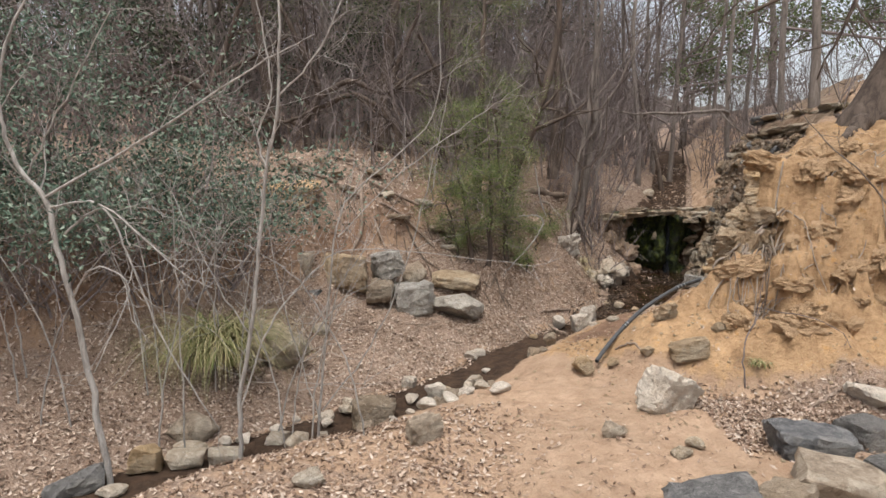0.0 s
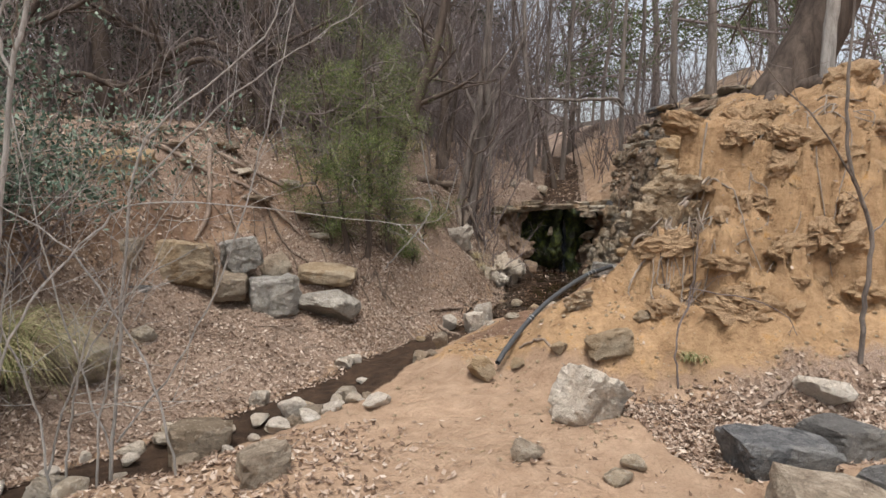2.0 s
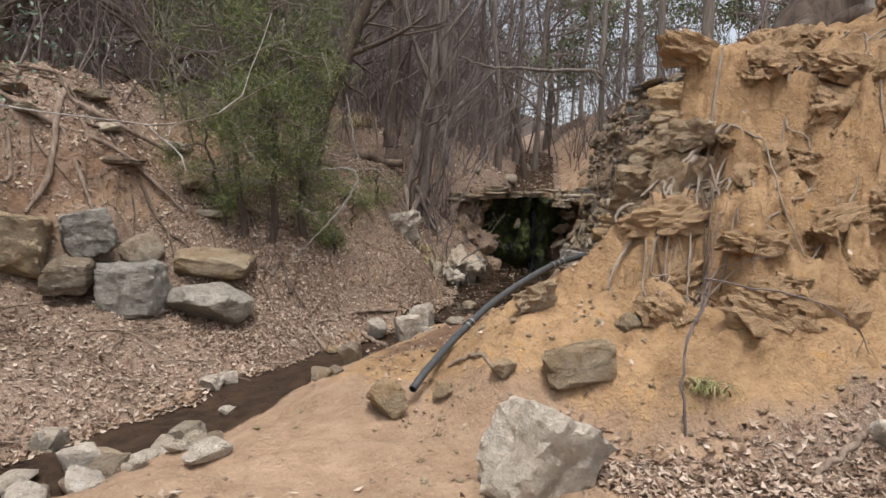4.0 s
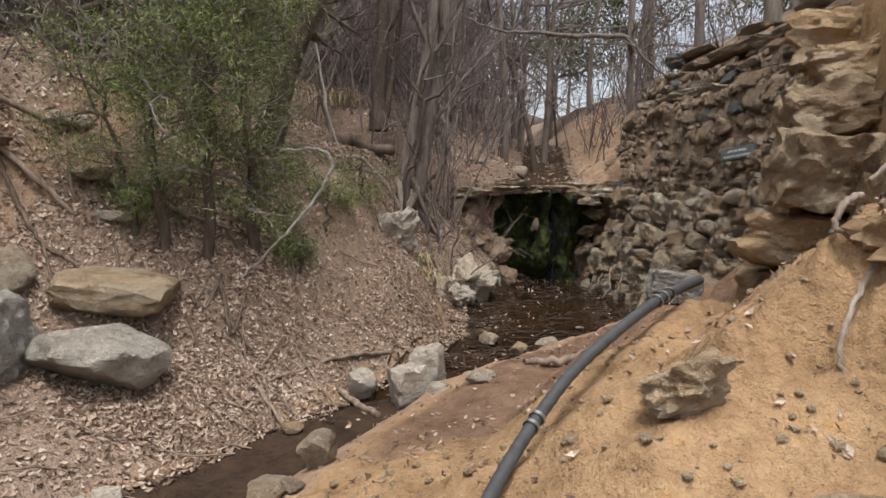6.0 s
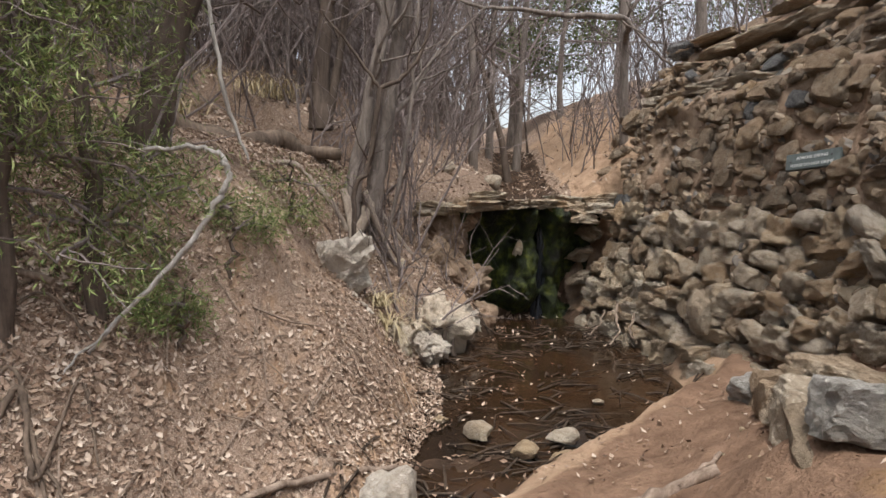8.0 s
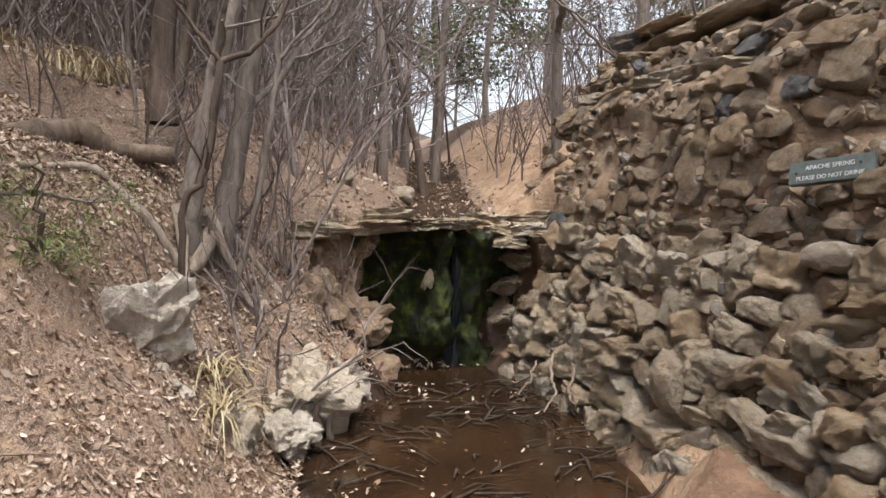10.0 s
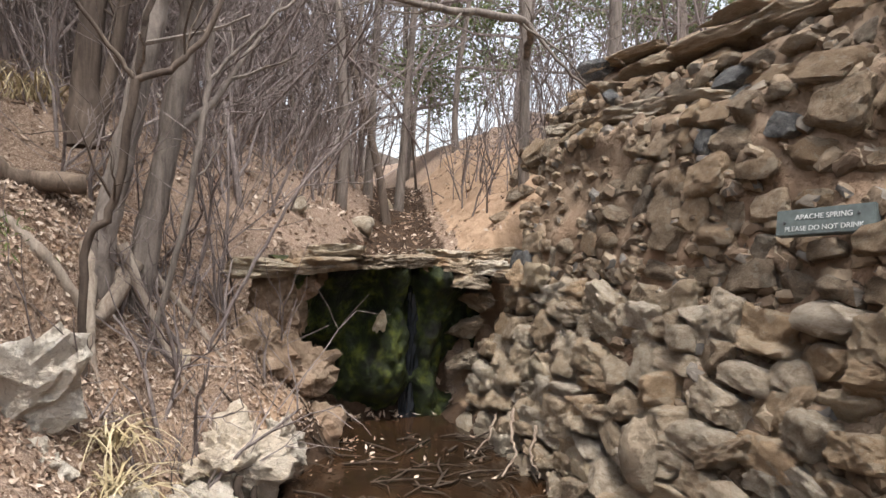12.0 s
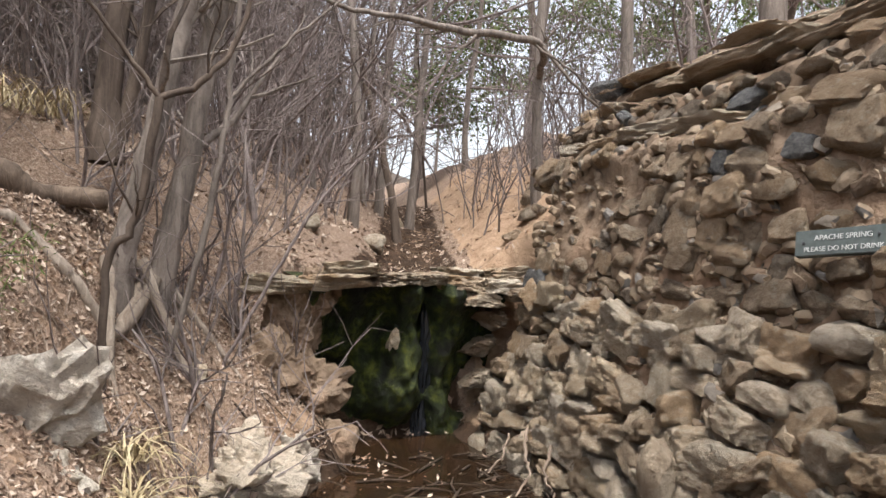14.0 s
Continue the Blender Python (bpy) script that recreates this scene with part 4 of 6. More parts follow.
def build_sign():
    base = empty("warning_sign", pose(5.24, 10.66, 1.83, 0, 0, -82) @ pose(0, 0, 0, -10, 0, 0) @ pose(0, 0, 0, 0, -5, 0) @ Matrix.Scale(0.86, 4), "grey-green wooden sign with pale routed letters on the wall", "sign")
    bm = bmesh.new()
    bmesh.ops.create_cube(bm, size=1, matrix=Matrix.Diagonal((0.46, 0.05, 0.13, 1)))
    bmesh.ops.bevel(bm, geom=bm.edges[:], offset=0.005, segments=2, affect="EDGES")
    part("board", bm, SIGNPAINT, base)
    for text, z, size in (("APACHE SPRING", 0.022, 0.036), ("PLEASE DO NOT DRINK", -0.034, 0.034)):
        cu = bpy.data.curves.new("lettering", "FONT")
        cu.body, cu.size, cu.align_x, cu.align_y, cu.extrude = text, size, "CENTER", "CENTER", 0.0015
        tmp = new("lettering", cu)
        me = bpy.data.meshes.new_from_object(tmp)
        bpy.data.objects.remove(tmp)
        me.materials.clear()
        ob = part("lettering", me, LETTERS, base, "pale lettering")
        ob.matrix_local = pose(0, -0.0265, z, 90, 0, 0)
    for x, z in ((-0.185, 0.0), (0.16, 0.02)):
        bm = bmesh.new()
        bmesh.ops.create_cone(bm, cap_ends=True, segments=10, radius1=0.008, radius2=0.006, depth=0.008, matrix=pose(x, -0.028, z, 90))
        part("bolt", bm, RUBBER, base, "dark bolt head")


build_sign()
# ---- vegetation ----
BARK_PALE = bark_material("pale_sapling_bark", (0.2, 0.18, 0.16), (0.48, 0.45, 0.41), 2.5)
BARK_GREY = bark_material("grey_brown_bark", (0.09, 0.074, 0.064), (0.29, 0.245, 0.21), 1.5)
BARK_DARK = bark_material("dark_shaggy_bark", (0.045, 0.033, 0.027), (0.15, 0.115, 0.09), 1.0)
TWIGS = bark_material("dry_twigs", (0.105, 0.083, 0.077), (0.3, 0.25, 0.23), 3.0)
DEADWOOD = bark_material("weathered_dead_wood", (0.13, 0.09, 0.065), (0.36, 0.28, 0.22), 1.5)
SODDEN = bark_material("sodden_wood", (0.025, 0.018, 0.013), (0.1, 0.072, 0.052), 2.0)
ROOTWOOD = bark_material("pale_root", (0.19, 0.145, 0.11), (0.42, 0.355, 0.29), 2.0)
JUNIPER = leaf_material("juniper_green", (0.06, 0.088, 0.024), (0.125, 0.165, 0.05), (0.21, 0.25, 0.09), (0.32, 0.34, 0.16))
AGARITA = leaf_material("blue_green_leaves", (0.04, 0.065, 0.045), (0.08, 0.12, 0.085), (0.15, 0.2, 0.145), (0.25, 0.29, 0.22))
FARGREEN = leaf_material("pale_green_leaves", (0.06, 0.085, 0.03), (0.13, 0.17, 0.06), (0.22, 0.27, 0.12))
BLADES = leaf_material("sedge_blades", (0.07, 0.09, 0.025), (0.18, 0.185, 0.07), (0.36, 0.31, 0.16), (0.46, 0.39, 0.25))
DRYGRASS = leaf_material("dry_grass_blades", (0.25, 0.19, 0.1), (0.42, 0.34, 0.2), (0.5, 0.43, 0.28))
LITTER = leaf_material("dry_leaves", (0.09, 0.056, 0.038), (0.21, 0.138, 0.096), (0.32, 0.228, 0.165), (0.43, 0.33, 0.252), (0.58, 0.48, 0.39))


def unit(v):
    v = np.asarray(v, float)
    return v / (np.linalg.norm(v) + 1e-9)


def grow(T, rng, p, d, length, r, level, kids, wob=0.2, rise=0.05, ends=None):
    n = 5 if level else 4
    pts, q, d = [np.array(p, float)], np.array(p, float), unit(d)
    for i in range(n):
        d = unit(d + rng.normal(size=3) * wob + np.array((0, 0, rise)))
        q = q + d * length / n
        pts.append(q)
    T.add(pts, np.linspace(r, max(r * 0.4, 0.0016), n + 1), 7 if r > 0.03 else 5 if r > 0.01 else 3)
    if ends is not None and level <= 1:
        ends.extend(pts[2:])
    if level:
        for k in range(kids):
            i = int(rng.integers(1 if level < 3 else 2, n + 1))
            f = unit(pts[i] - pts[i - 1])
            s = rng.normal(size=3)
            s = unit(s - f * (s @ f))
            a = rng.uniform(0.4, 1.1)
            grow(T, rng, pts[i], f * math.cos(a) + s * math.sin(a), length * rng.uniform(0.4, 0.72), max(r * (0.4 + 0.2 * (1 - i / n)), 0.002), level - 1, kids, wob, rise, ends)


def leaves(points, rng, count, size, spread, material, name, droop=0.0, width=0.35):
    """Many small folded leaves round the given points, as one mesh."""
    pts = np.asarray(points)[rng.integers(len(points), size=count)] + rng.normal(size=(count, 3)) * spread
    a = rng.normal(size=(count, 3)) + np.array((0, 0, -droop))
    a /= np.linalg.norm(a, axis=1)[:, None]
    b = np.cross(a, rng.normal(size=(count, 3)))
    b /= np.linalg.norm(b, axis=1)[:, None]
    s = size * rng.uniform(0.6, 1.3, count)[:, None]
    c = np.cross(a, b) * s * 0.12
    v = np.stack((pts, pts + a * s * 0.5 + b * s * width / 2 + c, pts + a * s, pts + a * s * 0.5 - b * s * width / 2 + c), 1).reshape(-1, 3)
    f = np.arange(count * 4).reshape(-1, 4)
    return raw_mesh(name, v, np.concatenate((f[:, (0, 1, 2)], f[:, (0, 2, 3)])), material, False)


def bare_tree(seed, h, r, m, label, material, kids=4, level=3, lean=0.12, name="bare_tree", group="", rise=0.07, wob=0.16, crown_from=0.25):
    rng = np.random.default_rng(seed)
    base = empty(name, m, label, "tree", group)
    n = 9
    d, q = unit((rng.normal() * lean, rng.normal() * lean, 1)), np.array((0, 0, -0.25))
    line = [q]
    for i in range(n):
        d = unit(d + rng.normal(size=3) * 0.07 + np.array((0, 0, 0.05)))
        q = q + d * (h + 0.25) / n
        line.append(q)
    t = Tubes()
    radii = np.linspace(r, r * 0.3, n + 1)
    radii[0] *= 1.35
    t.add(line, radii, 9)
    part("trunk", t.mesh("trunk", material), material, base)
    b = Tubes()
    for k in range(kids + 6):
        i = int(rng.integers(max(2, int(n * crown_from)), n + 1))
        a = rng.uniform(0, 2 * math.pi)
        grow(b, rng, line[i], (math.cos(a), math.sin(a), rng.uniform(0.2, 1.0)), h * rng.uniform(0.2, 0.42), radii[i] * 0.5, level - 1, kids, wob, rise)
    part("crown", b.mesh("crown", material if r > 0.1 else TWIGS), TWIGS, base)
    return base


def stems(name, lines, material, label, category="sapling", seed=1, twigs=10, twig_len=0.4, sides=7):
    """A sapling along given lines of (x, y, z, radius), with fine twigs of its own."""
    rng = np.random.default_rng(seed)
    base = empty(name, pose(*lines[0][0][:3]), label, category)
    o = np.array(lines[0][0][:3])
    t, w = Tubes(), Tubes()
    for k, line in enumerate(lines):
        a = np.array(line, float)
        c = curve(a[:, :3] - o, 6, 0.006, rng)
        c[0] = a[0, :3] - o - (np.array((0, 0, 0.12)) if k == 0 else 0)
        rr = np.interp(np.linspace(0, 1, len(c)), np.linspace(0, 1, len(a)), a[:, 3]) * (0.8 if a[0, 3] < 0.04 else 1)
        (t if k == 0 else w).add(c, rr, sides if rr[0] > 0.012 else 5)
        for j in range(twigs):
            i = int(rng.integers(len(c) // 3, len(c)))
            f = unit(c[i] - c[i - 1])
            s = rng.normal(size=3)
            grow(w, rng, c[i], unit(f + unit(s) * 0.9), twig_len * rng.uniform(0.5, 1.4), max(rr[i] * 0.45, 0.0025), 1, 3, 0.16, 0.06)
    part("stem", t.mesh("stem", material), material, base)
    if w.v:
        part("crown", w.mesh("crown", material), material, base)
    return base


# saplings on the near creek bank
stems("sapling", [
    [(-2.59, 4.8, 0.0, 0.034), (-2.73, 4.8, 1.09, 0.03), (-2.85, 4.8, 1.8, 0.027), (-2.94, 4.8, 2.27, 0.025), (-3.13, 4.8, 2.53, 0.021), (-3.22, 4.8, 2.94, 0.018), (-3.14, 4.8, 3.39, 0.014), (-2.87, 4.8, 3.9, 0.008)],
    [(-2.94, 4.8, 2.27, 0.016), (-2.19, 4.8, 2.68, 0.012), (-1.32, 4.8, 3.21, 0.008), (-0.86, 4.8, 3.44, 0.004)],
    [(-2.81, 4.8, 1.99, 0.012), (-2.46, 4.7, 2.19, 0.012), (-2.24, 4.6, 1.86, 0.01), (-2.03, 4.6, 1.23, 0.008), (-1.64, 4.6, 0.53, 0.005)],
    [(-2.9, 4.8, 2.2, 0.011), (-2.41, 4.6, 2.22, 0.01), (-1.83, 4.5, 1.75, 0.007), (-1.6, 4.5, 1.62, 0.004)],
    [(-2.8, 4.8, 1.5, 0.012), (-2.55, 4.7, 1.75, 0.009), (-2.25, 4.6, 1.6, 0.007), (-2.5, 4.5, 1.0, 0.005)],
    [(-3.05, 4.8, 2.45, 0.01), (-2.7, 4.75, 3.0, 0.008), (-2.3, 4.7, 3.6, 0.005)]],
    BARK_PALE, "bare pale-barked sapling leaning over the creek", seed=3, twigs=5, twig_len=0.55)
stems("sapling", [
    [(-1.68, 5.2, -0.05, 0.026), (-1.66, 5.2, 0.58, 0.024), (-1.52, 5.2, 1.26, 0.021), (-1.36, 5.2, 2.47, 0.018), (-1.24, 5.2, 3.05, 0.016), (-1.19, 5.2, 4.2, 0.01)],
    [(-1.24, 5.2, 3.05, 0.011), (-0.94, 5.2, 3.35, 0.009), (-0.6, 5.2, 4.0, 0.006)],
    [(-1.36, 5.2, 2.47, 0.012), (-1.42, 5.2, 2.74, 0.011), (-1.3, 5.2, 3.1, 0.009), (-1.4, 5.2, 3.9, 0.006)],
    [(-1.66, 5.2, 0.48, 0.012), (-1.39, 5.2, 1.16, 0.01), (-1.0, 5.2, 1.63, 0.008), (-0.62, 5.2, 1.81, 0.006), (0.58, 5.2, 1.69, 0.003)],
    [(-1.55, 5.2, 1.1, 0.009), (-1.8, 5.1, 1.6, 0.007), (-2.1, 5.1, 2.3, 0.004)]],
    BARK_PALE, "bare forked grey-white sapling by the creek", seed=5, twigs=4, twig_len=0.5)
stems("sapling", [
    [(-1.11, 5.6, -0.02, 0.016), (-1.0, 5.6, 0.98, 0.013), (-0.85, 5.5, 1.98, 0.01), (-0.64, 5.5, 2.31, 0.008), (-0.01, 5.5, 2.92, 0.006), (0.05, 5.5, 3.84, 0.004)],
    [(-0.85, 5.5, 1.88, 0.007), (-0.26, 5.5, 2.45, 0.006), (0.42, 5.5, 2.92, 0.004), (0.8, 5.5, 3.19, 0.0025)],
    [(-1.05, 5.6, 0.3, 0.009), (-0.6, 5.55, 0.9, 0.008), (-0.27, 5.5, 1.63, 0.007), (-0.01, 5.5, 2.55, 0.005), (0.14, 5.5, 3.25, 0.003)],
    [(-1.08, 5.6, 0.2, 0.009), (-1.35, 5.6, 1.2, 0.007), (-1.5, 5.5, 2.3, 0.005)]],
    BARK_PALE, "thin many-stemmed bare sapling beside the creek", seed=7, twigs=5, twig_len=0.45)
stems("sapling", [
    [(4.25, 5.7, 0.5, 0.026), (4.25, 5.7, 0.98, 0.024), (4.27, 5.7, 1.55, 0.021), (4.07, 5.7, 2.03, 0.018), (4.01, 5.7, 2.56, 0.015), (4.1, 5.75, 3.6, 0.009)],
    [(4.1, 5.7, 1.95, 0.011), (3.7, 5.6, 2.35, 0.008), (3.2, 5.6, 2.8, 0.005), (2.9, 5.6, 3.3, 0.003)],
    [(4.26, 5.7, 1.5, 0.01), (4.5, 5.7, 1.9, 0.008), (4.6, 5.8, 2.9, 0.005)]],
    BARK_GREY, "slim grey sapling at the foot of the mound", seed=9, twigs=2, twig_len=0.4)
stems("sapling", [[(2.95, 6.02, 0.28, 0.011), (2.93, 6.05, 0.7, 0.009), (3.05, 6.1, 1.0, 0.007), (3.1, 6.1, 1.35, 0.004)], [(2.93, 6.05, 0.75, 0.007), (3.12, 6.1, 1.15, 0.005)], [(3.05, 6.1, 1.1, 0.006), (3.7, 5.95, 0.95, 0.005), (3.95, 5.95, 0.65, 0.003)]],
      TWIGS, "thin forked twig standing at the mound's foot", seed=11, twigs=1, twig_len=0.2)

# trees above the pool
stems("tree", [[(2.47, 12.95, 1.4, 0.1), (2.52, 12.95, 1.7, 0.075), (2.61, 12.95, 2.16, 0.066), (2.72, 12.95, 2.75, 0.06), (2.8, 12.95, 3.2, 0.055), (2.95, 12.9, 4.6, 0.04), (2.9, 12.8, 6.0, 0.02)],
               [(2.78, 12.95, 3.1, 0.03), (2.5, 12.8, 3.7, 0.025), (2.2, 12.7, 4.8, 0.012)], [(2.85, 12.95, 3.6, 0.025), (3.3, 12.9, 4.2, 0.02), (3.9, 12.9, 5.0, 0.01)]],
      BARK_GREY, "bare grey tree with exposed roots above the pool", "tree", 13, 4, 0.8, 10)
stems("tree", [[(2.66, 13.1, 1.25, 0.12), (2.72, 13.1, 1.55, 0.085), (2.82, 13.1, 2.13, 0.07), (2.92, 13.1, 2.88, 0.065), (3.0, 13.1, 3.3, 0.07), (3.05, 13.2, 4.7, 0.05), (3.2, 13.2, 6.2, 0.025)],
               [(3.0, 13.1, 3.4, 0.035), (3.5, 13.0, 4.2, 0.025), (3.9, 13.0, 5.2, 0.012)], [(2.93, 13.1, 2.95, 0.03), (2.6, 13.3, 3.8, 0.022), (2.4, 13.5, 4.8, 0.012)]],
      BARK_GREY, "bare grey tree leaning from the stony bank", "tree", 15, 4, 0.8, 10)
stems("sapling", [[(2.46, 12.5, 0.98, 0.026), (2.47, 12.5, 1.62, 0.026), (2.58, 12.5, 1.82, 0.027), (2.66, 12.5, 2.43, 0.03)], [(2.66, 12.5, 2.43, 0.018), (2.51, 12.5, 2.63, 0.015), (2.2, 12.5, 3.0, 0.01)],
                  [(2.66, 12.5, 2.43, 0.024), (2.88, 12.5, 2.57, 0.022), (3.06, 12.5, 2.93, 0.018), (3.1, 12.5, 3.8, 0.01)]],
      BARK_DARK, "dark forked sapling on the leafy bank", seed=17, twigs=2, twig_len=0.5)
stems("sapling", [[(2.75, 12.9, 0.95, 0.024), (2.91, 12.9, 1.66, 0.024), (3.01, 12.9, 2.29, 0.024), (3.04, 12.9, 2.65, 0.022), (3.1, 12.9, 3.8, 0.012)], [(3.03, 12.9, 2.55, 0.016), (3.34, 12.9, 2.93, 0.013), (3.57, 12.9, 3.15, 0.011), (4.1, 12.9, 3.7, 0.005)]],
      BARK_GREY, "slim bare sapling on the leafy bank", seed=19, twigs=4, twig_len=0.5)
stems("sapling", [[(3.04, 13.1, 0.9, 0.016), (3.42, 13.1, 1.61, 0.014), (3.69, 13.1, 2.09, 0.011), (4.3, 13.1, 2.68, 0.005)]], TWIGS, "thin slanting sapling beside the falls", seed=21, twigs=6, twig_len=0.5)
stems("tree", [[(2.33, 13.98, 2.35, 0.13), (2.33, 14.0, 2.7, 0.09), (2.38, 14.0, 3.4, 0.08), (2.45, 14.0, 5.5, 0.05)], [(2.42, 14.0, 2.4, 0.05), (2.55, 14.0, 3.2, 0.04), (2.7, 14.0, 4.6, 0.02)]],
      BARK_DARK, "two-stemmed brown tree on the terrace", "tree", 23, 4, 0.8, 9)
stems("tree", [[(1.08, 11.1, 1.8, 0.13), (1.15, 11.1, 2.1, 0.1), (1.28, 11.1, 2.58, 0.095), (1.54, 11.1, 3.2, 0.085), (1.9, 11.1, 4.4, 0.06), (2.0, 11.2, 6.0, 0.03)]], BARK_DARK, "leaning reddish-brown juniper trunk", "tree", 25, 8, 0.9, 10)
stems("tree", [[(6.4, 15.0, 2.15, 0.06), (6.38, 15.0, 3.3, 0.055), (6.36, 15.0, 4.3, 0.05), (6.5, 15.1, 6.5, 0.03)],
               [(6.37, 15.0, 3.65, 0.04), (5.7, 13.9, 3.6, 0.036), (4.93, 13.8, 3.54, 0.03), (4.43, 13.8, 3.56, 0.024), (3.9, 13.8, 3.55, 0.018), (3.3, 13.7, 3.7, 0.01)],
               [(5.75, 13.95, 3.6, 0.022), (6.05, 13.8, 3.23, 0.018), (6.56, 13.8, 2.97, 0.013), (7.1, 13.8, 2.72, 0.005)],
               [(5.6, 13.9, 3.6, 0.016), (5.9, 13.7, 3.35, 0.012), (6.15, 13.6, 3.05, 0.006)]],
      BARK_GREY, "slim tree with a long arching bare limb", "tree", 27, 5, 0.5, 9)
stems("tree", [[(5.62, 7.95, 2.7, 0.085), (5.62, 7.95, 3.3, 0.075), (5.66, 7.95, 4.5, 0.065), (5.7, 8.0, 6.5, 0.04)]], BARK_PALE, "straight pale grey trunk on top of the mound", "tree", 29, 4, 0.7, 10)
stems("tree", [[(6.3, 7.6, 2.6, 0.07), (6.3, 7.6, 3.6, 0.06), (6.4, 7.6, 6.5, 0.03)]], BARK_PALE, "slender pale trunk on top of the mound", "tree", 31, 5, 0.7, 9)

for k, (x, y, b) in enumerate(((-0.9, 12.2, 1), (-2.3, 11.8, -1), (-3.8, 11.5, 1), (0.1, 12.8, -1))):
    z = ground(x, y)
    stems("gnarled_tree", [[(x, y, z - 0.1, 0.09), (x + 0.12 * b, y, z + 0.5, 0.08), (x - 0.15 * b, y, z + 1.0, 0.07), (x + 0.1 * b, y + 0.1, z + 1.7, 0.055), (x + 0.5 * b, y, z + 2.6, 0.03)],
                           [(x - 0.1 * b, y, z + 0.9, 0.055), (x - 0.7 * b, y - 0.1, z + 1.2, 0.05), (x - 1.3 * b, y - 0.1, z + 1.0, 0.04), (x - 1.8 * b, y - 0.2, z + 1.3, 0.02)],
                           [(x + 0.05 * b, y, z + 0.4, 0.05), (x + 0.6 * b, y, z + 0.6, 0.045), (x + 1.1 * b, y + 0.1, z + 0.45, 0.035), (x + 1.7 * b, y, z + 0.7, 0.02)],
                           [(x - 0.1 * b, y, z + 1.2, 0.04), (x + 0.4 * b, y + 0.2, z + 1.5, 0.035), (x + 1.2 * b, y + 0.1, z + 1.9, 0.02)]],
          BARK_DARK, "gnarled dark tree with twisted dead limbs on the terrace", "tree", 500 + k, 7, 0.7, 9)


def big_tree():
    rng = np.random.default_rng(5)
    base = empty("large_tree", pose(5.5, 8.55, 2.75), "large dark tree with shaggy bark and flared roots on the mound", "tree")
    t = Tubes()
    line = curve([(-0.05, 0, -0.5), (0, 0, 0.1), (0.26, 0, 0.6), (0.68, 0.02, 1.5), (1.1, 0.05, 3.2), (1.3, 0.1, 6.0)], 6)
    t.add(line, np.interp(np.linspace(0, 1, len(line)), (0, 0.12, 0.3, 1), (0.54, 0.44, 0.33, 0.26)), 18)
    part("trunk", t.mesh("trunk", BARK_DARK), BARK_DARK, base)
    for k in range(7):
        a = k * 0.9 + 2.2
        r = Tubes()
        dx, dy = math.cos(a), math.sin(a)
        if ground(5.5 + dx * 1.35, 8.55 + dy * 1.35) < 2.35:
            continue
        pts = [(dx * s, dy * s, 0.32 - 0.3 * s if s < 0.6 else ground(5.5 + dx * s, 8.55 + dy * s) - 2.75 + 0.01) for s in (0.3, 0.6, 0.95, 1.35)]
        r.add(curve(pts, 4, 0.015, rng), np.linspace(0.13, 0.03, 13), 8)
        part("root", r.mesh("root", BARK_DARK), BARK_DARK, base)
    b = Tubes()
    for k in range(14):
        z = rng.uniform(1.6, 6)
        a = rng.uniform(0, 6.3)
        grow(b, rng, (float(np.interp(z, (1.5, 3.2, 6), (0.68, 1.1, 1.3))), 0.05, z), (math.cos(a), math.sin(a), 0.15), rng.uniform(1.5, 2.8), 0.05, 2, 4, 0.2, -0.02)
    part("crown", b.mesh("crown", BARK_DARK), BARK_DARK, base)


big_tree()


def juniper(x, y, h, seed, label, lean=(0, 0), low=0.25, count=5000, r=0.05, reach=0.5, name="juniper"):
    rng = np.random.default_rng(seed)
    base = empty(name, pose(x, y, ground(x, y)), label, "juniper")
    t = Tubes()
    line = curve([(0, 0, -0.15), (lean[0] * 0.2, lean[1] * 0.2, h * 0.3), (lean[0] * 0.6, lean[1] * 0.6, h * 0.65), (lean[0], lean[1], h)], 5, 0.015, rng)
    t.add(line, np.linspace(r * 1.3, r * 0.25, len(line)), 9)
    part("trunk", t.mesh("trunk", BARK_DARK), BARK_DARK, base)
    b, ends = Tubes(), []
    for k in range(int(22 * h / 2)):
        i = int(rng.integers(int(len(line) * low), len(line)))
        a = rng.uniform(0, 6.3)
        grow(b, rng, line[i], (math.cos(a), math.sin(a), rng.uniform(-0.3, 0.5)), reach * rng.uniform(0.5, 1.2), 0.012, 1, 4, 0.2, -0.03, ends)
    part("crown", b.mesh("crown", TWIGS), TWIGS, base)
    part("foliage", leaves(ends, rng, int(count * 1.4), 0.042, 0.055, JUNIPER, "foliage", 0.35, 0.08), JUNIPER, base, "soft green scale-leaf sprays")
    return base


JL = "scraggly green juniper on the leaf-strewn bank"
juniper(0.74, 9.95, 2.4, 41, JL, (0.0, 0.1), 0.3, 9000, 0.032, 0.75)
juniper(1.02, 10.15, 2.6, 43, JL, (-0.2, 0.2), 0.2, 8000, 0.035, 0.6)
juniper(0.45, 9.95, 2.2, 44, JL, (-0.3, 0.0), 0.35, 6000, 0.03, 0.7)
juniper(0.25, 10.05, 1.0, 45, "small green juniper sprig on the bank", (-0.2, 0), 0.2, 3500, 0.025, 0.35)
juniper(0.6, 10.9, 4.2, 47, "tall dark juniper on the terrace", (0.2, 0.3), 0.3, 12000, 0.07, 0.8)
juniper(1.55, 10.7, 0.35, 49, "low green juniper sprig on the bank", (0, 0), 0.1, 1800, 0.012, 0.3)
juniper(1.35, 10.25, 0.3, 51, "low green juniper sprig on the bank", (0, 0), 0.1, 1500, 0.012, 0.28)
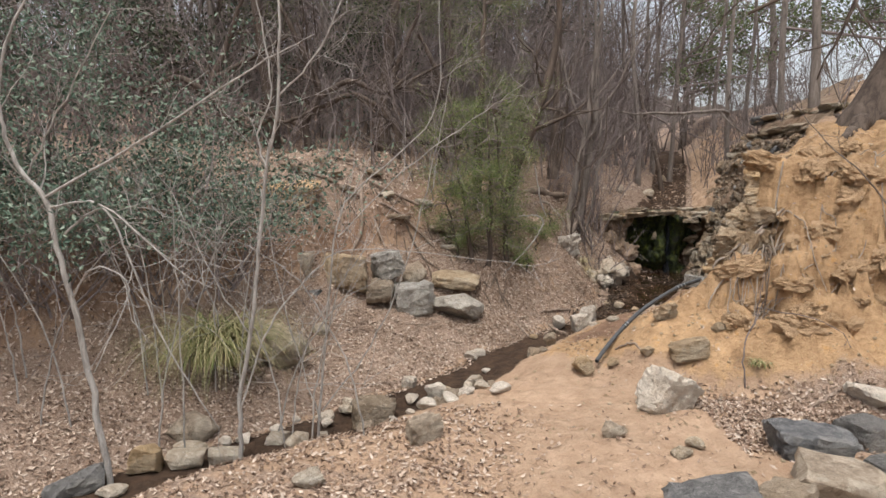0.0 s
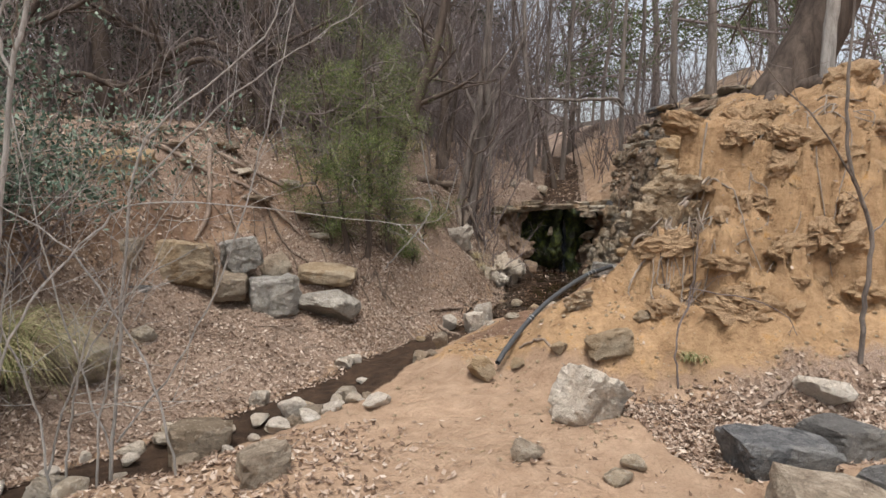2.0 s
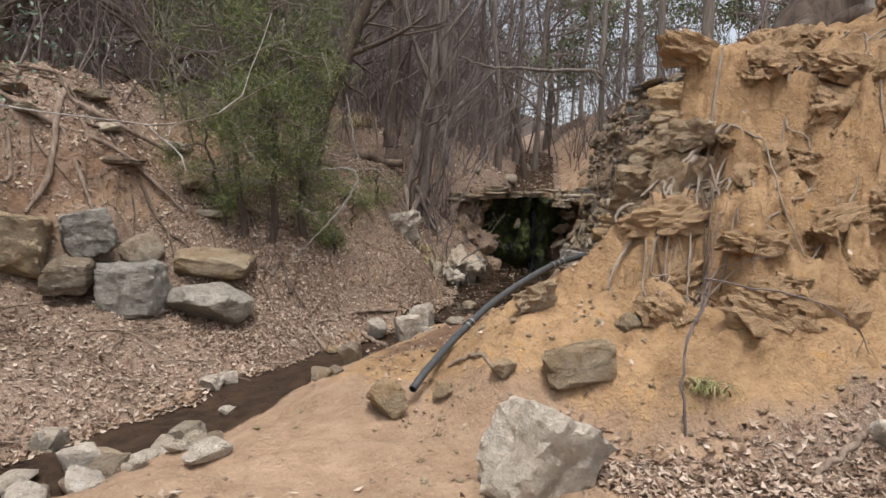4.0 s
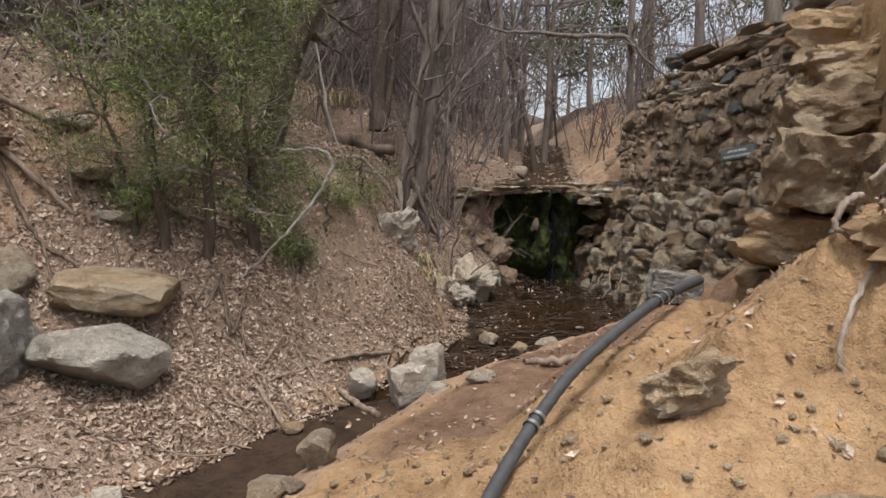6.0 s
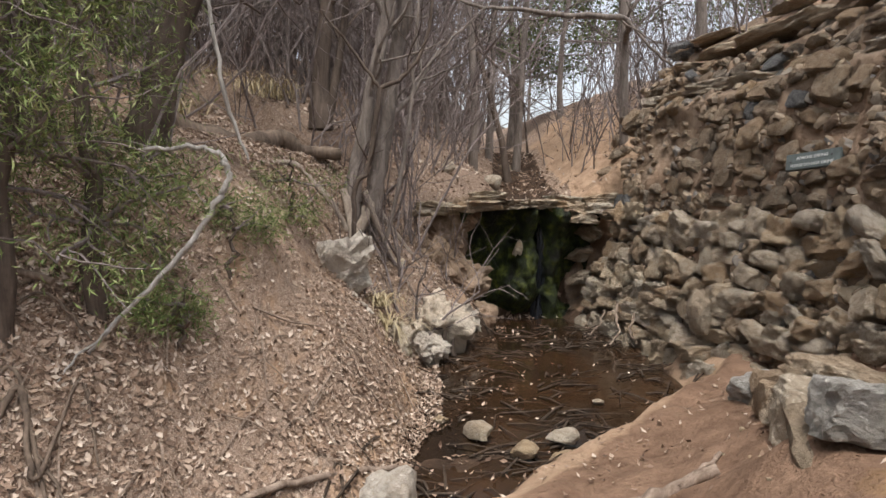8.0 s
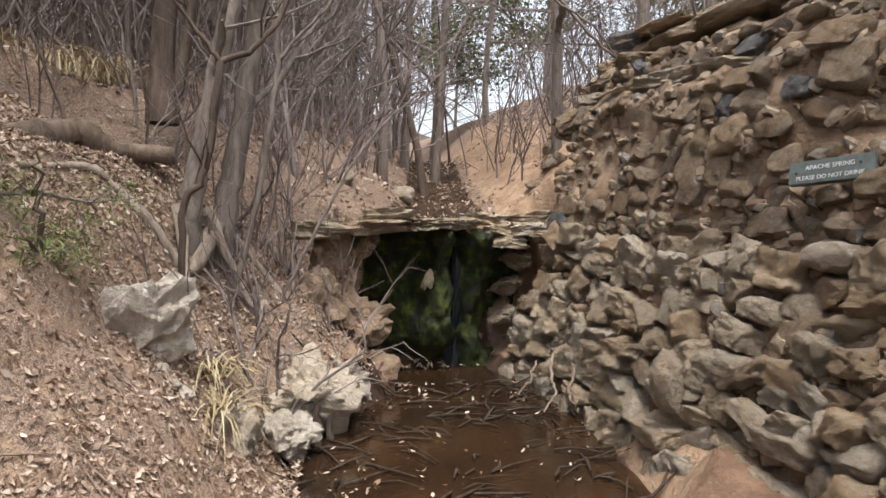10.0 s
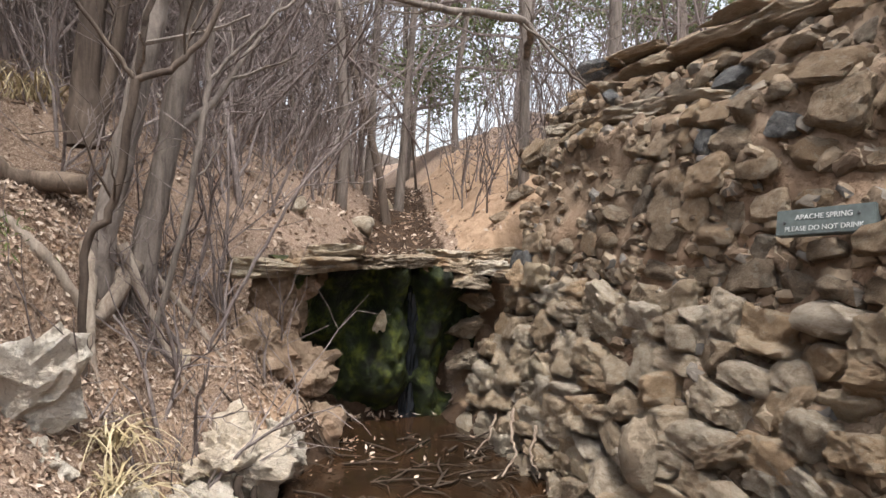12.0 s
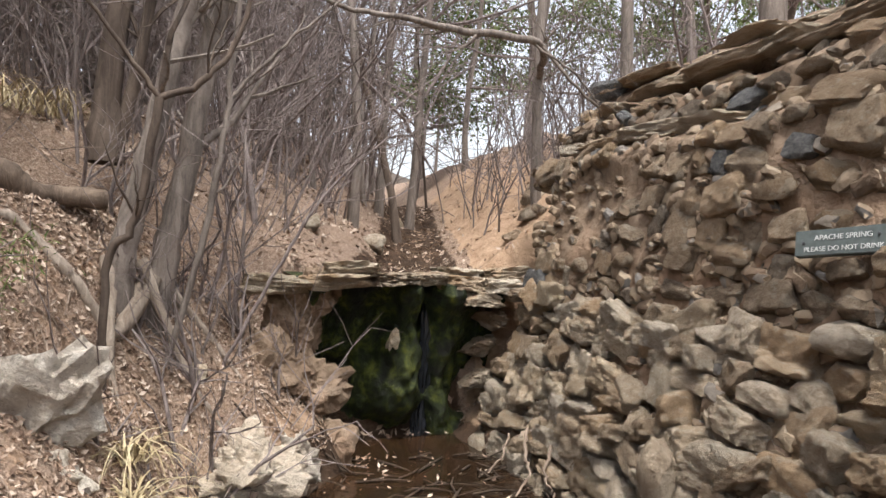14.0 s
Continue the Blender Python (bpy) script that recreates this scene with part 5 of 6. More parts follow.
juniper(1.9, 11.6, 0.4, 52, "low green juniper sprig on the bank", (0, 0), 0.1, 900, 0.012, 0.25)
juniper(-1.2, 13.2, 5.0, 53, "dark juniper standing in the woods", (0.6, 0.3), 0.5, 8000, 0.14, 1.0)
juniper(-3.2, 12.6, 5.0, 55, "dark juniper standing in the woods", (-0.5, 0.2), 0.5, 8000, 0.13, 1.0)
juniper(0.3, 14.5, 5.5, 57, "dark juniper standing in the woods", (-0.4, 0), 0.5, 8000, 0.13, 1.0)


def shrub(x, y, h, w, seed, count, label):
    rng = np.random.default_rng(seed)
    base = empty("evergreen_shrub", pose(x, y, ground(x, y)), label, "shrub")
    b, ends = Tubes(), []
    for k in range(16):
        a = rng.uniform(0, 6.3)
        grow(b, rng, (rng.normal() * 0.2, rng.normal() * 0.12, -0.1), (math.cos(a) * w, math.sin(a) * w, 1.0), h * rng.uniform(0.6, 1.0), 0.014, 2, 4, 0.2, 0.02, ends)
    part("crown", b.mesh("crown", TWIGS), TWIGS, base)
    ends = [e for e in ends if e[2] > 0.3 * h]
    part("foliage", leaves(ends, rng, int(count * 0.95), 0.055, 0.09, AGARITA, "foliage", 0.0, 0.5), AGARITA, base, "small blue-green leaves")


SL = "dense blue-green evergreen shrub above the creek"
shrub(-3.9, 6.3, 1.9, 0.9, 61, 7000, SL)
shrub(-3.1, 7.0, 2.0, 0.8, 63, 7000, SL)
shrub(-2.6, 7.6, 1.8, 0.8, 65, 6000, SL)
shrub(-4.6, 7.3, 2.4, 0.7, 67, 7000, SL)
shrub(-4.9, 5.6, 1.6, 0.7, 68, 6000, SL)


def blades(name, x, y, count, length, material, label, seed, spread=0.06, up=0.9, category="grass clump"):
    rng = np.random.default_rng(seed)
    verts, faces = [], []
    for k in range(count):
        a, l = rng.uniform(0, 6.3), length * rng.uniform(0.55, 1.15)
        q, d = np.array((rng.normal() * spread, rng.normal() * spread, 0.0)), unit((math.cos(a) * 0.6, math.sin(a) * 0.6, up * rng.uniform(0.7, 1.6)))
        side = np.array((-math.sin(a), math.cos(a), 0)) * 0.006
        o = len(verts)
        for i in range(7):
            wdt = side * (1 - i / 6.5)
            verts += [q - wdt, q + wdt]
            q = q + d * l / 6
            d = unit(d + np.array((math.cos(a) * 0.1, math.sin(a) * 0.1, -0.46)))
        faces += [(o + 2 * i, o + 2 * i + 1, o + 2 * i + 3, o + 2 * i + 2) for i in range(6)]
    base = tagged(new(name, raw_mesh(name, verts, faces, material)), label, category)
    base.matrix_world = pose(x, y, ground(x, y) + 0.02)
    return base


blades("sedge_clump", -2.28, 6.5, 700, 1.3, BLADES, "arching green and straw sedge clump on the bank", 71, 0.13, 1.3).location.z += 0.12
for k, (x, y) in enumerate(((0.9, 13.4), (1.3, 14.0), (1.7, 14.4), (1.1, 14.6), (1.9, 15.0))):
    blades("dry_grass", x, y, 110, 0.6, DRYGRASS, "tuft of dry straw-coloured grass on the terrace", 73 + k, 0.15, 1.2)
for k, (x, y) in enumerate(((6.8, 10.5), (7.3, 11.0), (6.4, 9.6), (7.8, 11.6), (7.2, 9.4))):
    blades("dry_grass", x, y, 110, 0.6, DRYGRASS, "tuft of dry straw-coloured grass on the rise", 83 + k, 0.15, 1.2)
blades("grass_tuft", 3.12, 6.12, 60, 0.2, BLADES, "small green tuft at the mound's foot", 91, 0.05, 1.0)
for k, (x, y) in enumerate(((2.62, 11.9), (2.6, 12.15))):
    blades("grass_tuft", x, y, 50, 0.5, DRYGRASS, "wispy grass hanging beside the pool", 93 + k, 0.06, 0.6)

# roots, logs and sticks


def roots(name, lines, material, label, category, seed=1, sides=9, jitter=0.006):
    rng = np.random.default_rng(seed)
    o = np.array(lines[0][0][:3])
    base = empty(name, pose(*o), label, category)
    for line in lines:
        a = np.array(line, float)
        rugged = category == "log" or name == "tree_root"
        c = curve(a[:, :3] - o, 8, 0.003 if rugged or "exposed" in name else jitter, rng)
        t = Tubes()
        rr = np.interp(np.linspace(0, 1, len(c)), np.linspace(0, 1, len(a)), a[:, 3]) * (1 + (0.02 if rugged else 0.04) * rng.normal(size=len(c)) + (0.16 * np.sin(np.arange(len(c)) * 0.55 + seed) if rugged else 0)) * (0.68 if "exposed" in name else 0.6 if name == "tree_root" and material is not ROOTWOOD else 1)
        t.add(c, np.maximum(rr, 0.002), sides)
        part("root" if category == "root" else "stem", t.mesh("root", material), material, base)
    return base


def on(x, y, r, lift=0.3):
    return (x, y, ground(x, y) + r * lift, r)


BARK_LOG = bark_material("log_bark", (0.06, 0.044, 0.034), (0.22, 0.165, 0.123), 1.4)
roots("fallen_log", [[(0.91, 12.50, 2.16, 0.100), (1.18, 12.60, 2.02, 0.120), (1.44, 12.70, 1.94, 0.120), (1.72, 12.80, 1.97, 0.100), (1.89, 12.90, 2.03, 0.085), (2.05, 13.00, 1.94, 0.070), (2.41, 13.10, 1.93, 0.050)],
                     [on(1.3, 12.5, 0.02), on(1.8, 13.0, 0.025, 1), on(2.3, 13.6, 0.02)]], BARK_LOG, "dark brown weathered fallen log on the bank", "log", 101)
roots("tree_root", [[on(1.7, 12.3, 0.018, 0.3), on(1.95, 12.65, 0.027, 0.3), on(2.1, 12.72, 0.030, 0.3), on(2.3, 12.75, 0.033, 0.3), on(2.5, 12.82, 0.036, 0.3), (2.66, 13.0, 1.5, 0.075)],
                    [(2.6, 12.95, 1.6, 0.04), on(2.9, 12.9, 0.018, 0.3), on(3.1, 12.8, 0.012, 0.3)], [(2.7, 13.1, 1.5, 0.05), on(3.0, 13.2, 0.021, 0.3), on(3.2, 13.1, 0.012, 0.3)],
                    [(2.45, 12.95, 1.6, 0.05), on(2.5, 12.6, 0.018, 0.3), on(2.6, 12.4, 0.009, 0.3)]], ROOTWOOD, "smooth grey root gripping the bank", "root", 103)
roots("tree_root", [[on(-2.2, 9.95, 0.05, 0.5), on(-1.7, 9.75, 0.05, 0.8), on(-1.2, 9.85, 0.045, 1.2), on(-0.7, 10.0, 0.04, 0.8), on(-0.1, 10.0, 0.025)],
                    [on(-1.25, 10.3, 0.05), on(-1.2, 9.9, 0.05, 1.2), on(-1.18, 9.6, 0.05, 1), on(-1.3, 9.4, 0.03)],
                    [on(-1.2, 9.9, 0.04, 1), on(-0.95, 9.7, 0.035, 1), on(-0.8, 9.55, 0.02)], [on(-1.8, 10.3, 0.04), on(-1.0, 10.2, 0.05, 1.2), on(-0.3, 10.5, 0.04)],
                    [on(-1.6, 9.75, 0.03), on(-1.45, 9.5, 0.03, 1), on(-1.6, 9.35, 0.015)]], DEADWOOD, "tangle of dark roots and dead wood on the bank edge", "root", 105)
roots("exposed_root", [[(3.5, 6.98, 1.76, 0.03), (3.4, 7.0, 1.62, 0.028), (3.28, 6.98, 1.5, 0.027), (3.17, 6.97, 1.46, 0.026), (3.12, 6.95, 1.34, 0.024), (3.1, 6.97, 1.2, 0.018)],
                       [(3.1, 6.95, 1.25, 0.016), (2.98, 6.9, 1.12, 0.014), (2.9, 6.86, 1.0, 0.012), (2.88, 6.8, 0.88, 0.008)],
                       [(3.75, 7.05, 1.98, 0.022), (3.5, 7.05, 1.76, 0.022), (3.36, 7.05, 1.66, 0.02), (3.2, 7.1, 1.5, 0.012)],
                       [(3.12, 7.05, 1.45, 0.018), (3.03, 7.02, 1.42, 0.018), (2.99, 7.0, 1.35, 0.014), (3.06, 6.98, 1.3, 0.01)],
                       [(3.45, 6.85, 1.62, 0.012), (3.42, 6.8, 1.4, 0.01), (3.45, 6.72, 1.15, 0.006)], [(3.52, 6.85, 1.7, 0.012), (3.55, 6.76, 1.45, 0.01), (3.5, 6.7, 1.2, 0.006)]],
      ROOTWOOD, "pale exposed tree root hanging from the clay face", "root", 107)
RNG = np.random.default_rng(77)
for k, (x, y) in enumerate(((3.75, 6.85), (4.2, 6.85), (4.55, 6.9), (4.85, 6.85), (5.1, 6.8), (3.95, 6.75), (3.5, 6.95), (3.58, 6.9), (3.66, 6.98), (3.42, 6.9), (4.7, 7.0), (4.4, 7.05), (5.0, 7.0), (3.3, 7.05))):
    pts = []
    for j in range(5):
        xx, yy = x + RNG.normal() * 0.12 - 0.08 * j, y - 0.14 * j + 0.2
        pts.append((xx, yy, ground(xx, yy) + 0.01 + 0.02 * (j % 2), 0.014 - 0.002 * j))
    roots("exposed_root", [pts, [pts[1], (pts[1][0] + 0.3, pts[1][1] - 0.1, ground(pts[1][0] + 0.3, pts[1][1] - 0.1) + 0.02, 0.006)]], ROOTWOOD, "thin root trailing down the clay face", "root", 110 + k)
for k in range(16):
    # roots that the eroded edge of the terrace lays bare
    x0, y0 = -3.4 + 0.26 * k + RNG.normal() * 0.1, 9.75 + RNG.uniform(0, 0.7)
    run, n = RNG.uniform(0.5, 1.3), 6
    line = []
    for j in range(n):
        xx, yy = x0 + run * j / n, y0 + RNG.normal() * 0.1 - 0.04 * j
        line.append((xx, yy, ground(xx, yy) + RNG.uniform(0.0, 0.06), 0.028 - 0.004 * j if k % 2 else 0.018 - 0.002 * j))
    roots("tree_root", [line, [line[2], (line[2][0] + 0.15, line[2][1] - 0.25, ground(line[2][0] + 0.15, line[2][1] - 0.25) + 0.02, 0.012), (line[2][0] + 0.2, line[2][1] - 0.45, ground(line[2][0] + 0.2, line[2][1] - 0.45) + 0.01, 0.006)]], BARK_LOG, "dark root laid bare along the eroded bank", "root", 150 + k)
for k in range(16):
    # tangle of dark roots under the crest of the mound
    x, y = RNG.uniform(3.05, 3.75), RNG.uniform(6.95, 7.4)
    line = []
    for j in range(6):
        line.append((x, y, ground(x, y) + 0.015 + 0.05 * RNG.random(), 0.016 - 0.002 * j))
        x, y = x + RNG.uniform(-0.16, 0.1), y - RNG.uniform(0.02, 0.16)
    roots("exposed_root", [line], BARK_LOG if k % 3 else ROOTWOOD, "dark tangled root on the clay face", "root", 170 + k)
STICK = "fallen dead branch lying on the leaves"
roots("dead_branch", [[(0.89, 10.0, 0.68, 0.006), (1.11, 10.0, 1.01, 0.009), (1.37, 10.0, 1.28, 0.012), (1.53, 10.0, 1.55, 0.013), (1.55, 10.0, 1.66, 0.013), (1.45, 10.05, 1.74, 0.011), (1.2, 10.1, 1.72, 0.009)],
                      [(1.45, 10.2, 2.5, 0.008), (1.55, 10.2, 1.95, 0.01), (1.64, 10.2, 1.7, 0.006)], [(1.11, 10.0, 1.0, 0.006), (0.95, 9.9, 0.85, 0.005), (0.8, 9.8, 0.62, 0.003)]], BARK_PALE, "curved white dead branch drooping from the juniper", "branch", 121)
roots("stick", [[on(1.15, 9.5, 0.012, 1), on(1.5, 9.75, 0.016, 1), on(1.95, 10.05, 0.018, 1), on(2.45, 10.35, 0.014, 1)]], DEADWOOD, STICK, "stick", 123)
roots("stick", [[on(0.7, 10.0, 0.012, 1), on(0.95, 9.6, 0.014, 1), on(1.25, 9.15, 0.012, 1)]], DEADWOOD, STICK, "stick", 125)
roots("stick", [[on(1.6, 9.6, 0.022, 1), on(1.68, 9.45, 0.022, 1), on(1.8, 9.2, 0.02, 1)]], DEADWOOD, "grey stick leaning into the creek", "stick", 127)
roots("stick", [[on(3.35, 5.65, 0.014, 1), on(3.55, 5.68, 0.018, 1), on(3.75, 5.72, 0.016, 1)]], DEADWOOD, STICK, "stick", 129)
roots("stick", [[on(2.75, 9.25, 0.02, 0.8), on(3.05, 9.22, 0.03, 0.8), on(3.35, 9.12, 0.025, 0.8)], [on(3.2, 9.15, 0.012, 1), on(3.5, 9.3, 0.01, 1)]], DEADWOOD, "reddish dead limb half buried in the bank", "stick", 131)
roots("stick", [[on(1.95, 7.05, 0.01, 1), on(2.1, 6.85, 0.012, 1), on(2.2, 6.55, 0.008, 1)]], DEADWOOD, STICK, "stick", 133)
roots("stick", [[on(0.0, 10.3, 0.025, 2), on(0.4, 10.2, 0.022, 3), on(0.85, 10.15, 0.015, 4)]], DEADWOOD, "grey fallen limb across the bank", "stick", 135)
roots("stump", [[(3.2, 12.32, 0.15, 0.03), (3.2, 12.33, 0.45, 0.02)], [(3.28, 12.4, 0.15, 0.025), (3.29, 12.4, 0.42, 0.016)]], BARK_DARK, "rotten dark stump at the pool edge", "stump", 137)
roots("pool_roots", [[(5.05, 12.75, 0.55, 0.012), (4.95, 12.6, 0.42, 0.011), (4.9, 12.45, 0.36, 0.009), (4.78, 12.4, 0.24, 0.006)], [(5.08, 12.5, 0.5, 0.011), (4.98, 12.4, 0.36, 0.009), (4.92, 12.2, 0.28, 0.006)],
                     [(5.05, 13.0, 0.45, 0.009), (4.92, 12.85, 0.34, 0.007), (4.8, 12.82, 0.25, 0.005)]], DEADWOOD, "weathered roots hanging under the wall into the pool", "root", 139)


def pool_sticks():
    rng = np.random.default_rng(19)
    t = Tubes()
    for k in range(230):
        y = rng.uniform(9.9, 13.4)
        a, b = np.interp(y, CY, CXL) - 0.25, np.interp(y, CY, CXR) + 0.1
        x, ang, l = rng.uniform(a, b), rng.normal() * 0.9, rng.uniform(0.06, 0.4)
        dx, dy = math.cos(ang) * l / 2, math.sin(ang) * l / 2
        w = float(np.interp(y, CY[:12], CZ[:12]))
        z0, z1, z2 = (max(w, ground(x + s * dx, y + s * dy)) + 0.006 for s in (-1, 0, 1))
        r = rng.uniform(0.003, 0.009)
        t.add([(x - dx, y - dy, z0), (x + rng.normal() * 0.02, y + rng.normal() * 0.02, z1 + 0.012), (x + dx, y + dy, z2)], (r, r, r * 0.6), 5)
    ob = new("pool_debris", t.mesh("pool_debris", SODDEN))
    tagged(ob, "dark twigs and sticks floating in the pool", "twigs", kind="stuff")


pool_sticks()


def bank_sticks():
    rng = np.random.default_rng(29)
    t = Tubes()
    for k in range(420):
        if k % 3:
            y = rng.uniform(8, 13.5)
            x = float(np.interp(y, CY, CXL)) - rng.uniform(0.05, 3.0)
        else:
            x, y = rng.uniform(-4.5, 1.5), rng.uniform(5, 9.5)
            if x > float(np.interp(y, CY, CXL)):
                continue
        ang, l, r = rng.uniform(0, 3.14), rng.uniform(0.08, 0.5), rng.uniform(0.002, 0.006)
        p = [(x + math.cos(ang) * l * s, y + math.sin(ang) * l * s) for s in (-0.5, 0, 0.5)]
        t.add([(a, b, ground(a, b) + 0.012 + (0.02 if i == 1 else 0)) for i, (a, b) in enumerate(p)], (r, r, r * 0.5), 4)
    tagged(new("bank_twigs", t.mesh("bank_twigs", DEADWOOD)), "dry twigs scattered over the leafy bank", "twigs", kind="stuff")


bank_sticks()


def leaf_litter(name, count, xs, ys, keep, seed, label, size=0.055):
    rng = np.random.default_rng(seed)
    x, y = rng.uniform(*xs, count * 3), rng.uniform(*ys, count * 3)
    xl, xr = np.interp(y, CY, CXL), np.interp(y, CY, CXR)
    w = keep(x, y, xl - x, x - xr) * (0.75 + 0.55 * fbm(x * 1.3, y * 1.3, 3, 88))
    ok = rng.random(len(x)) < w
    x, y = x[ok][:count], y[ok][:count]
    n = len(x)
    e = 0.03
    z = np.maximum(height(x, y), np.interp(y, CY[:12], CZ[:12]))
    nrm = np.stack((height(x - e, y) - height(x + e, y), height(x, y - e) - height(x, y + e), np.full(n, 2 * e)), 1)
    nrm = nrm / np.linalg.norm(nrm, axis=1)[:, None] + rng.normal(size=(n, 3)) * 0.45
    nrm /= np.linalg.norm(nrm, axis=1)[:, None]
    a = np.cross(nrm, rng.normal(size=(n, 3)))
    a /= np.linalg.norm(a, axis=1)[:, None]
    b = np.cross(nrm, a)
    s = size * rng.uniform(0.55, 1.3, n)[:, None]
    wd = rng.uniform(0.12, 0.3, n)[:, None]
    c = np.stack((x, y, z), 1) + nrm * 0.012
    curl = nrm * s * rng.uniform(-0.1, 0.35, n)[:, None]
    v = np.stack((c - a * s / 2 + curl, c + b * s * wd + curl * 0.4, c + a * s / 2 + curl, c - b * s * wd + curl * 0.4, c), 1).reshape(-1, 3)
    i = np.arange(n)[:, None] * 5
    f = np.concatenate((i + (0, 1, 4), i + (1, 2, 4), i + (2, 3, 4), i + (3, 0, 4)))
    tagged(new(name, raw_mesh(name, v, f, LITTER, False)), label, "leaves", kind="stuff")


leaf_litter("leaf_litter", 52000, (-5, 4), (4.0, 14.5), lambda x, y, u, v: (u > -0.05) * step(4.5, 2.4, u) * np.where(y > 9.5, 0.75, 1), 5, "dry brown leaves covering the creek bank", 0.046)
leaf_litter("leaf_litter", 40000, (-0.5, 4), (8.8, 13.9), lambda x, y, u, v: (u > -0.05) * step(3.2, 2.4, u) * 0.8, 6, "dry leaves and bits on the bank above the pool", 0.036)
leaf_litter("leaf_litter", 13000, (-6.5, 2), (8.0, 15), lambda x, y, u, v: step(2.2, 2.8, u) * step(6.5, 5, u), 8, "dry leaves on the wooded terrace", 0.06)
leaf_litter("leaf_litter", 9000, (2.4, 5.2), (4.4, 6.4), lambda x, y, u, v: step(4.5, 5.1, y) * step(0.25, -0.25, y - np.interp(x, (2.4, 2.84, 4, 6), (6.4, 5.9, 5.6, 5.4))), 7, "dry leaves drifted at the mound's foot")
leaf_litter("leaf_litter", 7000, (-2.5, 2.5), (2.6, 6.0), lambda x, y, u, v: (v > 0) * (step(1.0, -0.4, x) * 0.8 + 0.06), 9, "dry leaves scattered on the sandy path")
leaf_litter("leaf_litter", 2600, (1.5, 5.0), (6.4, 10.5), lambda x, y, u, v: (v > 0) * 0.25, 11, "sparse dry leaves on the clay bank", 0.04)
leaf_litter("leaf_litter", 1100, (1.0, 5.2), (9.0, 13.5), lambda x, y, u, v: (u <= 0) * (v <= 0) * (0.22 + step(0.9, 0.0, -u)), 15, "wet leaves at the pool's edge", 0.04)
leaf_litter("leaf_litter", 9000, (1, 9), (13.9, 21), lambda x, y, u, v: np.where(v > 0.2, 0.15 + 0.6 * step(0.8, 1.6, v), 0.85), 13, "dry leaves in the upper gully", 0.07)


def clods():
    """Crumbs of clay and gravel on the mound and the path."""
    rng = np.random.default_rng(37)
    d, f = ICO[2]
    base = [np.array([v.co[:] for v in rock_mesh("crumb", 700 + k, (1, 1, 0.7), SOIL, 2, 9, 0.1).vertices]) for k in range(5)]
    verts, faces = [], []
    for k in range(1500):
        if k % 3:
            x, y = rng.uniform(1.4, 5.4), rng.uniform(5.3, 8.0)
        else:
            x, y = rng.uniform(0.2, 4.5), rng.uniform(2.8, 9.6)
        if x < float(np.interp(y, CY, CXR)) + 0.1:
            continue
        s = 0.012 + 0.035 * rng.random() ** 3
        o = len(verts)
        verts.extend((base[k % 5] * s + np.array((x, y, ground(x, y) + s * 0.15))).tolist())
        faces.extend([(o + a, o + b, o + c) for a, b, c in f])
    tagged(new("clay_crumbs", raw_mesh("clay_crumbs", verts, faces, YELLOWSTONE, True, 40)), "crumbs of clay and gravel on the bank", "gravel", kind="stuff")


clods()


def clay_material():
    m = Mat("clay_ledge", 0.95, 0.15)
    mid, fine = m.noise(6, 6, 0.65), m.noise(45, 4, 0.7)
    c = m.ramp(mid, (0.28, (0.24, 0.148, 0.08)), (0.45, (0.42, 0.275, 0.155)), (0.6, (0.5, 0.345, 0.205)), (0.75, (0.52, 0.3, 0.115)))
    m.color(m.mix(m.math("MULTIPLY", m.chance(), 0.45), c, (0.5, 0.35, 0.22)))
    m.bump(m.noise(14, 6, 0.7), 0.9, 0.05)
    m.bump(fine, 0.8, 0.012)
    return m.m


CLAYROCK = clay_material()


def clay_ledges():
    """Crumbling ledges that stand out of the eroded clay face."""
    rng = np.random.default_rng(57)
    kinds = [rock_mesh("clay_ledge", 800 + k, (1, 1, 1), CLAYROCK, 4, 7, 0.22, 0.0) for k in range(8)]
    base = empty("clay_face", pose(4.0, 6.8, 1.2), "eroded ochre clay ledges in the mound's face", "clay bank")
    made = 0
    while made < 95:
        x, y = rng.uniform(3.0, 5.8), rng.uniform(6.1, 7.6)
        z = ground(x, y)
        slope = ground(x, y + 0.1) - ground(x, y - 0.1)
        if slope < 0.14 or z < 0.75 or rng.random() < 0.15:
            continue
        ob = part("ledge", kinds[int(rng.integers(8))], None, base)
        w = rng.uniform(0.22, 0.75)
        ob.matrix_local = pose(x - 4.0, y + 0.05 - 6.8, z - 0.05 - 1.2, rng.uniform(-10, 30), rng.uniform(-28, 28), rng.uniform(-25, 25)) @ Matrix.Diagonal((w, rng.uniform(0.22, 0.36), w * rng.uniform(0.35, 0.7), 1))
        made += 1


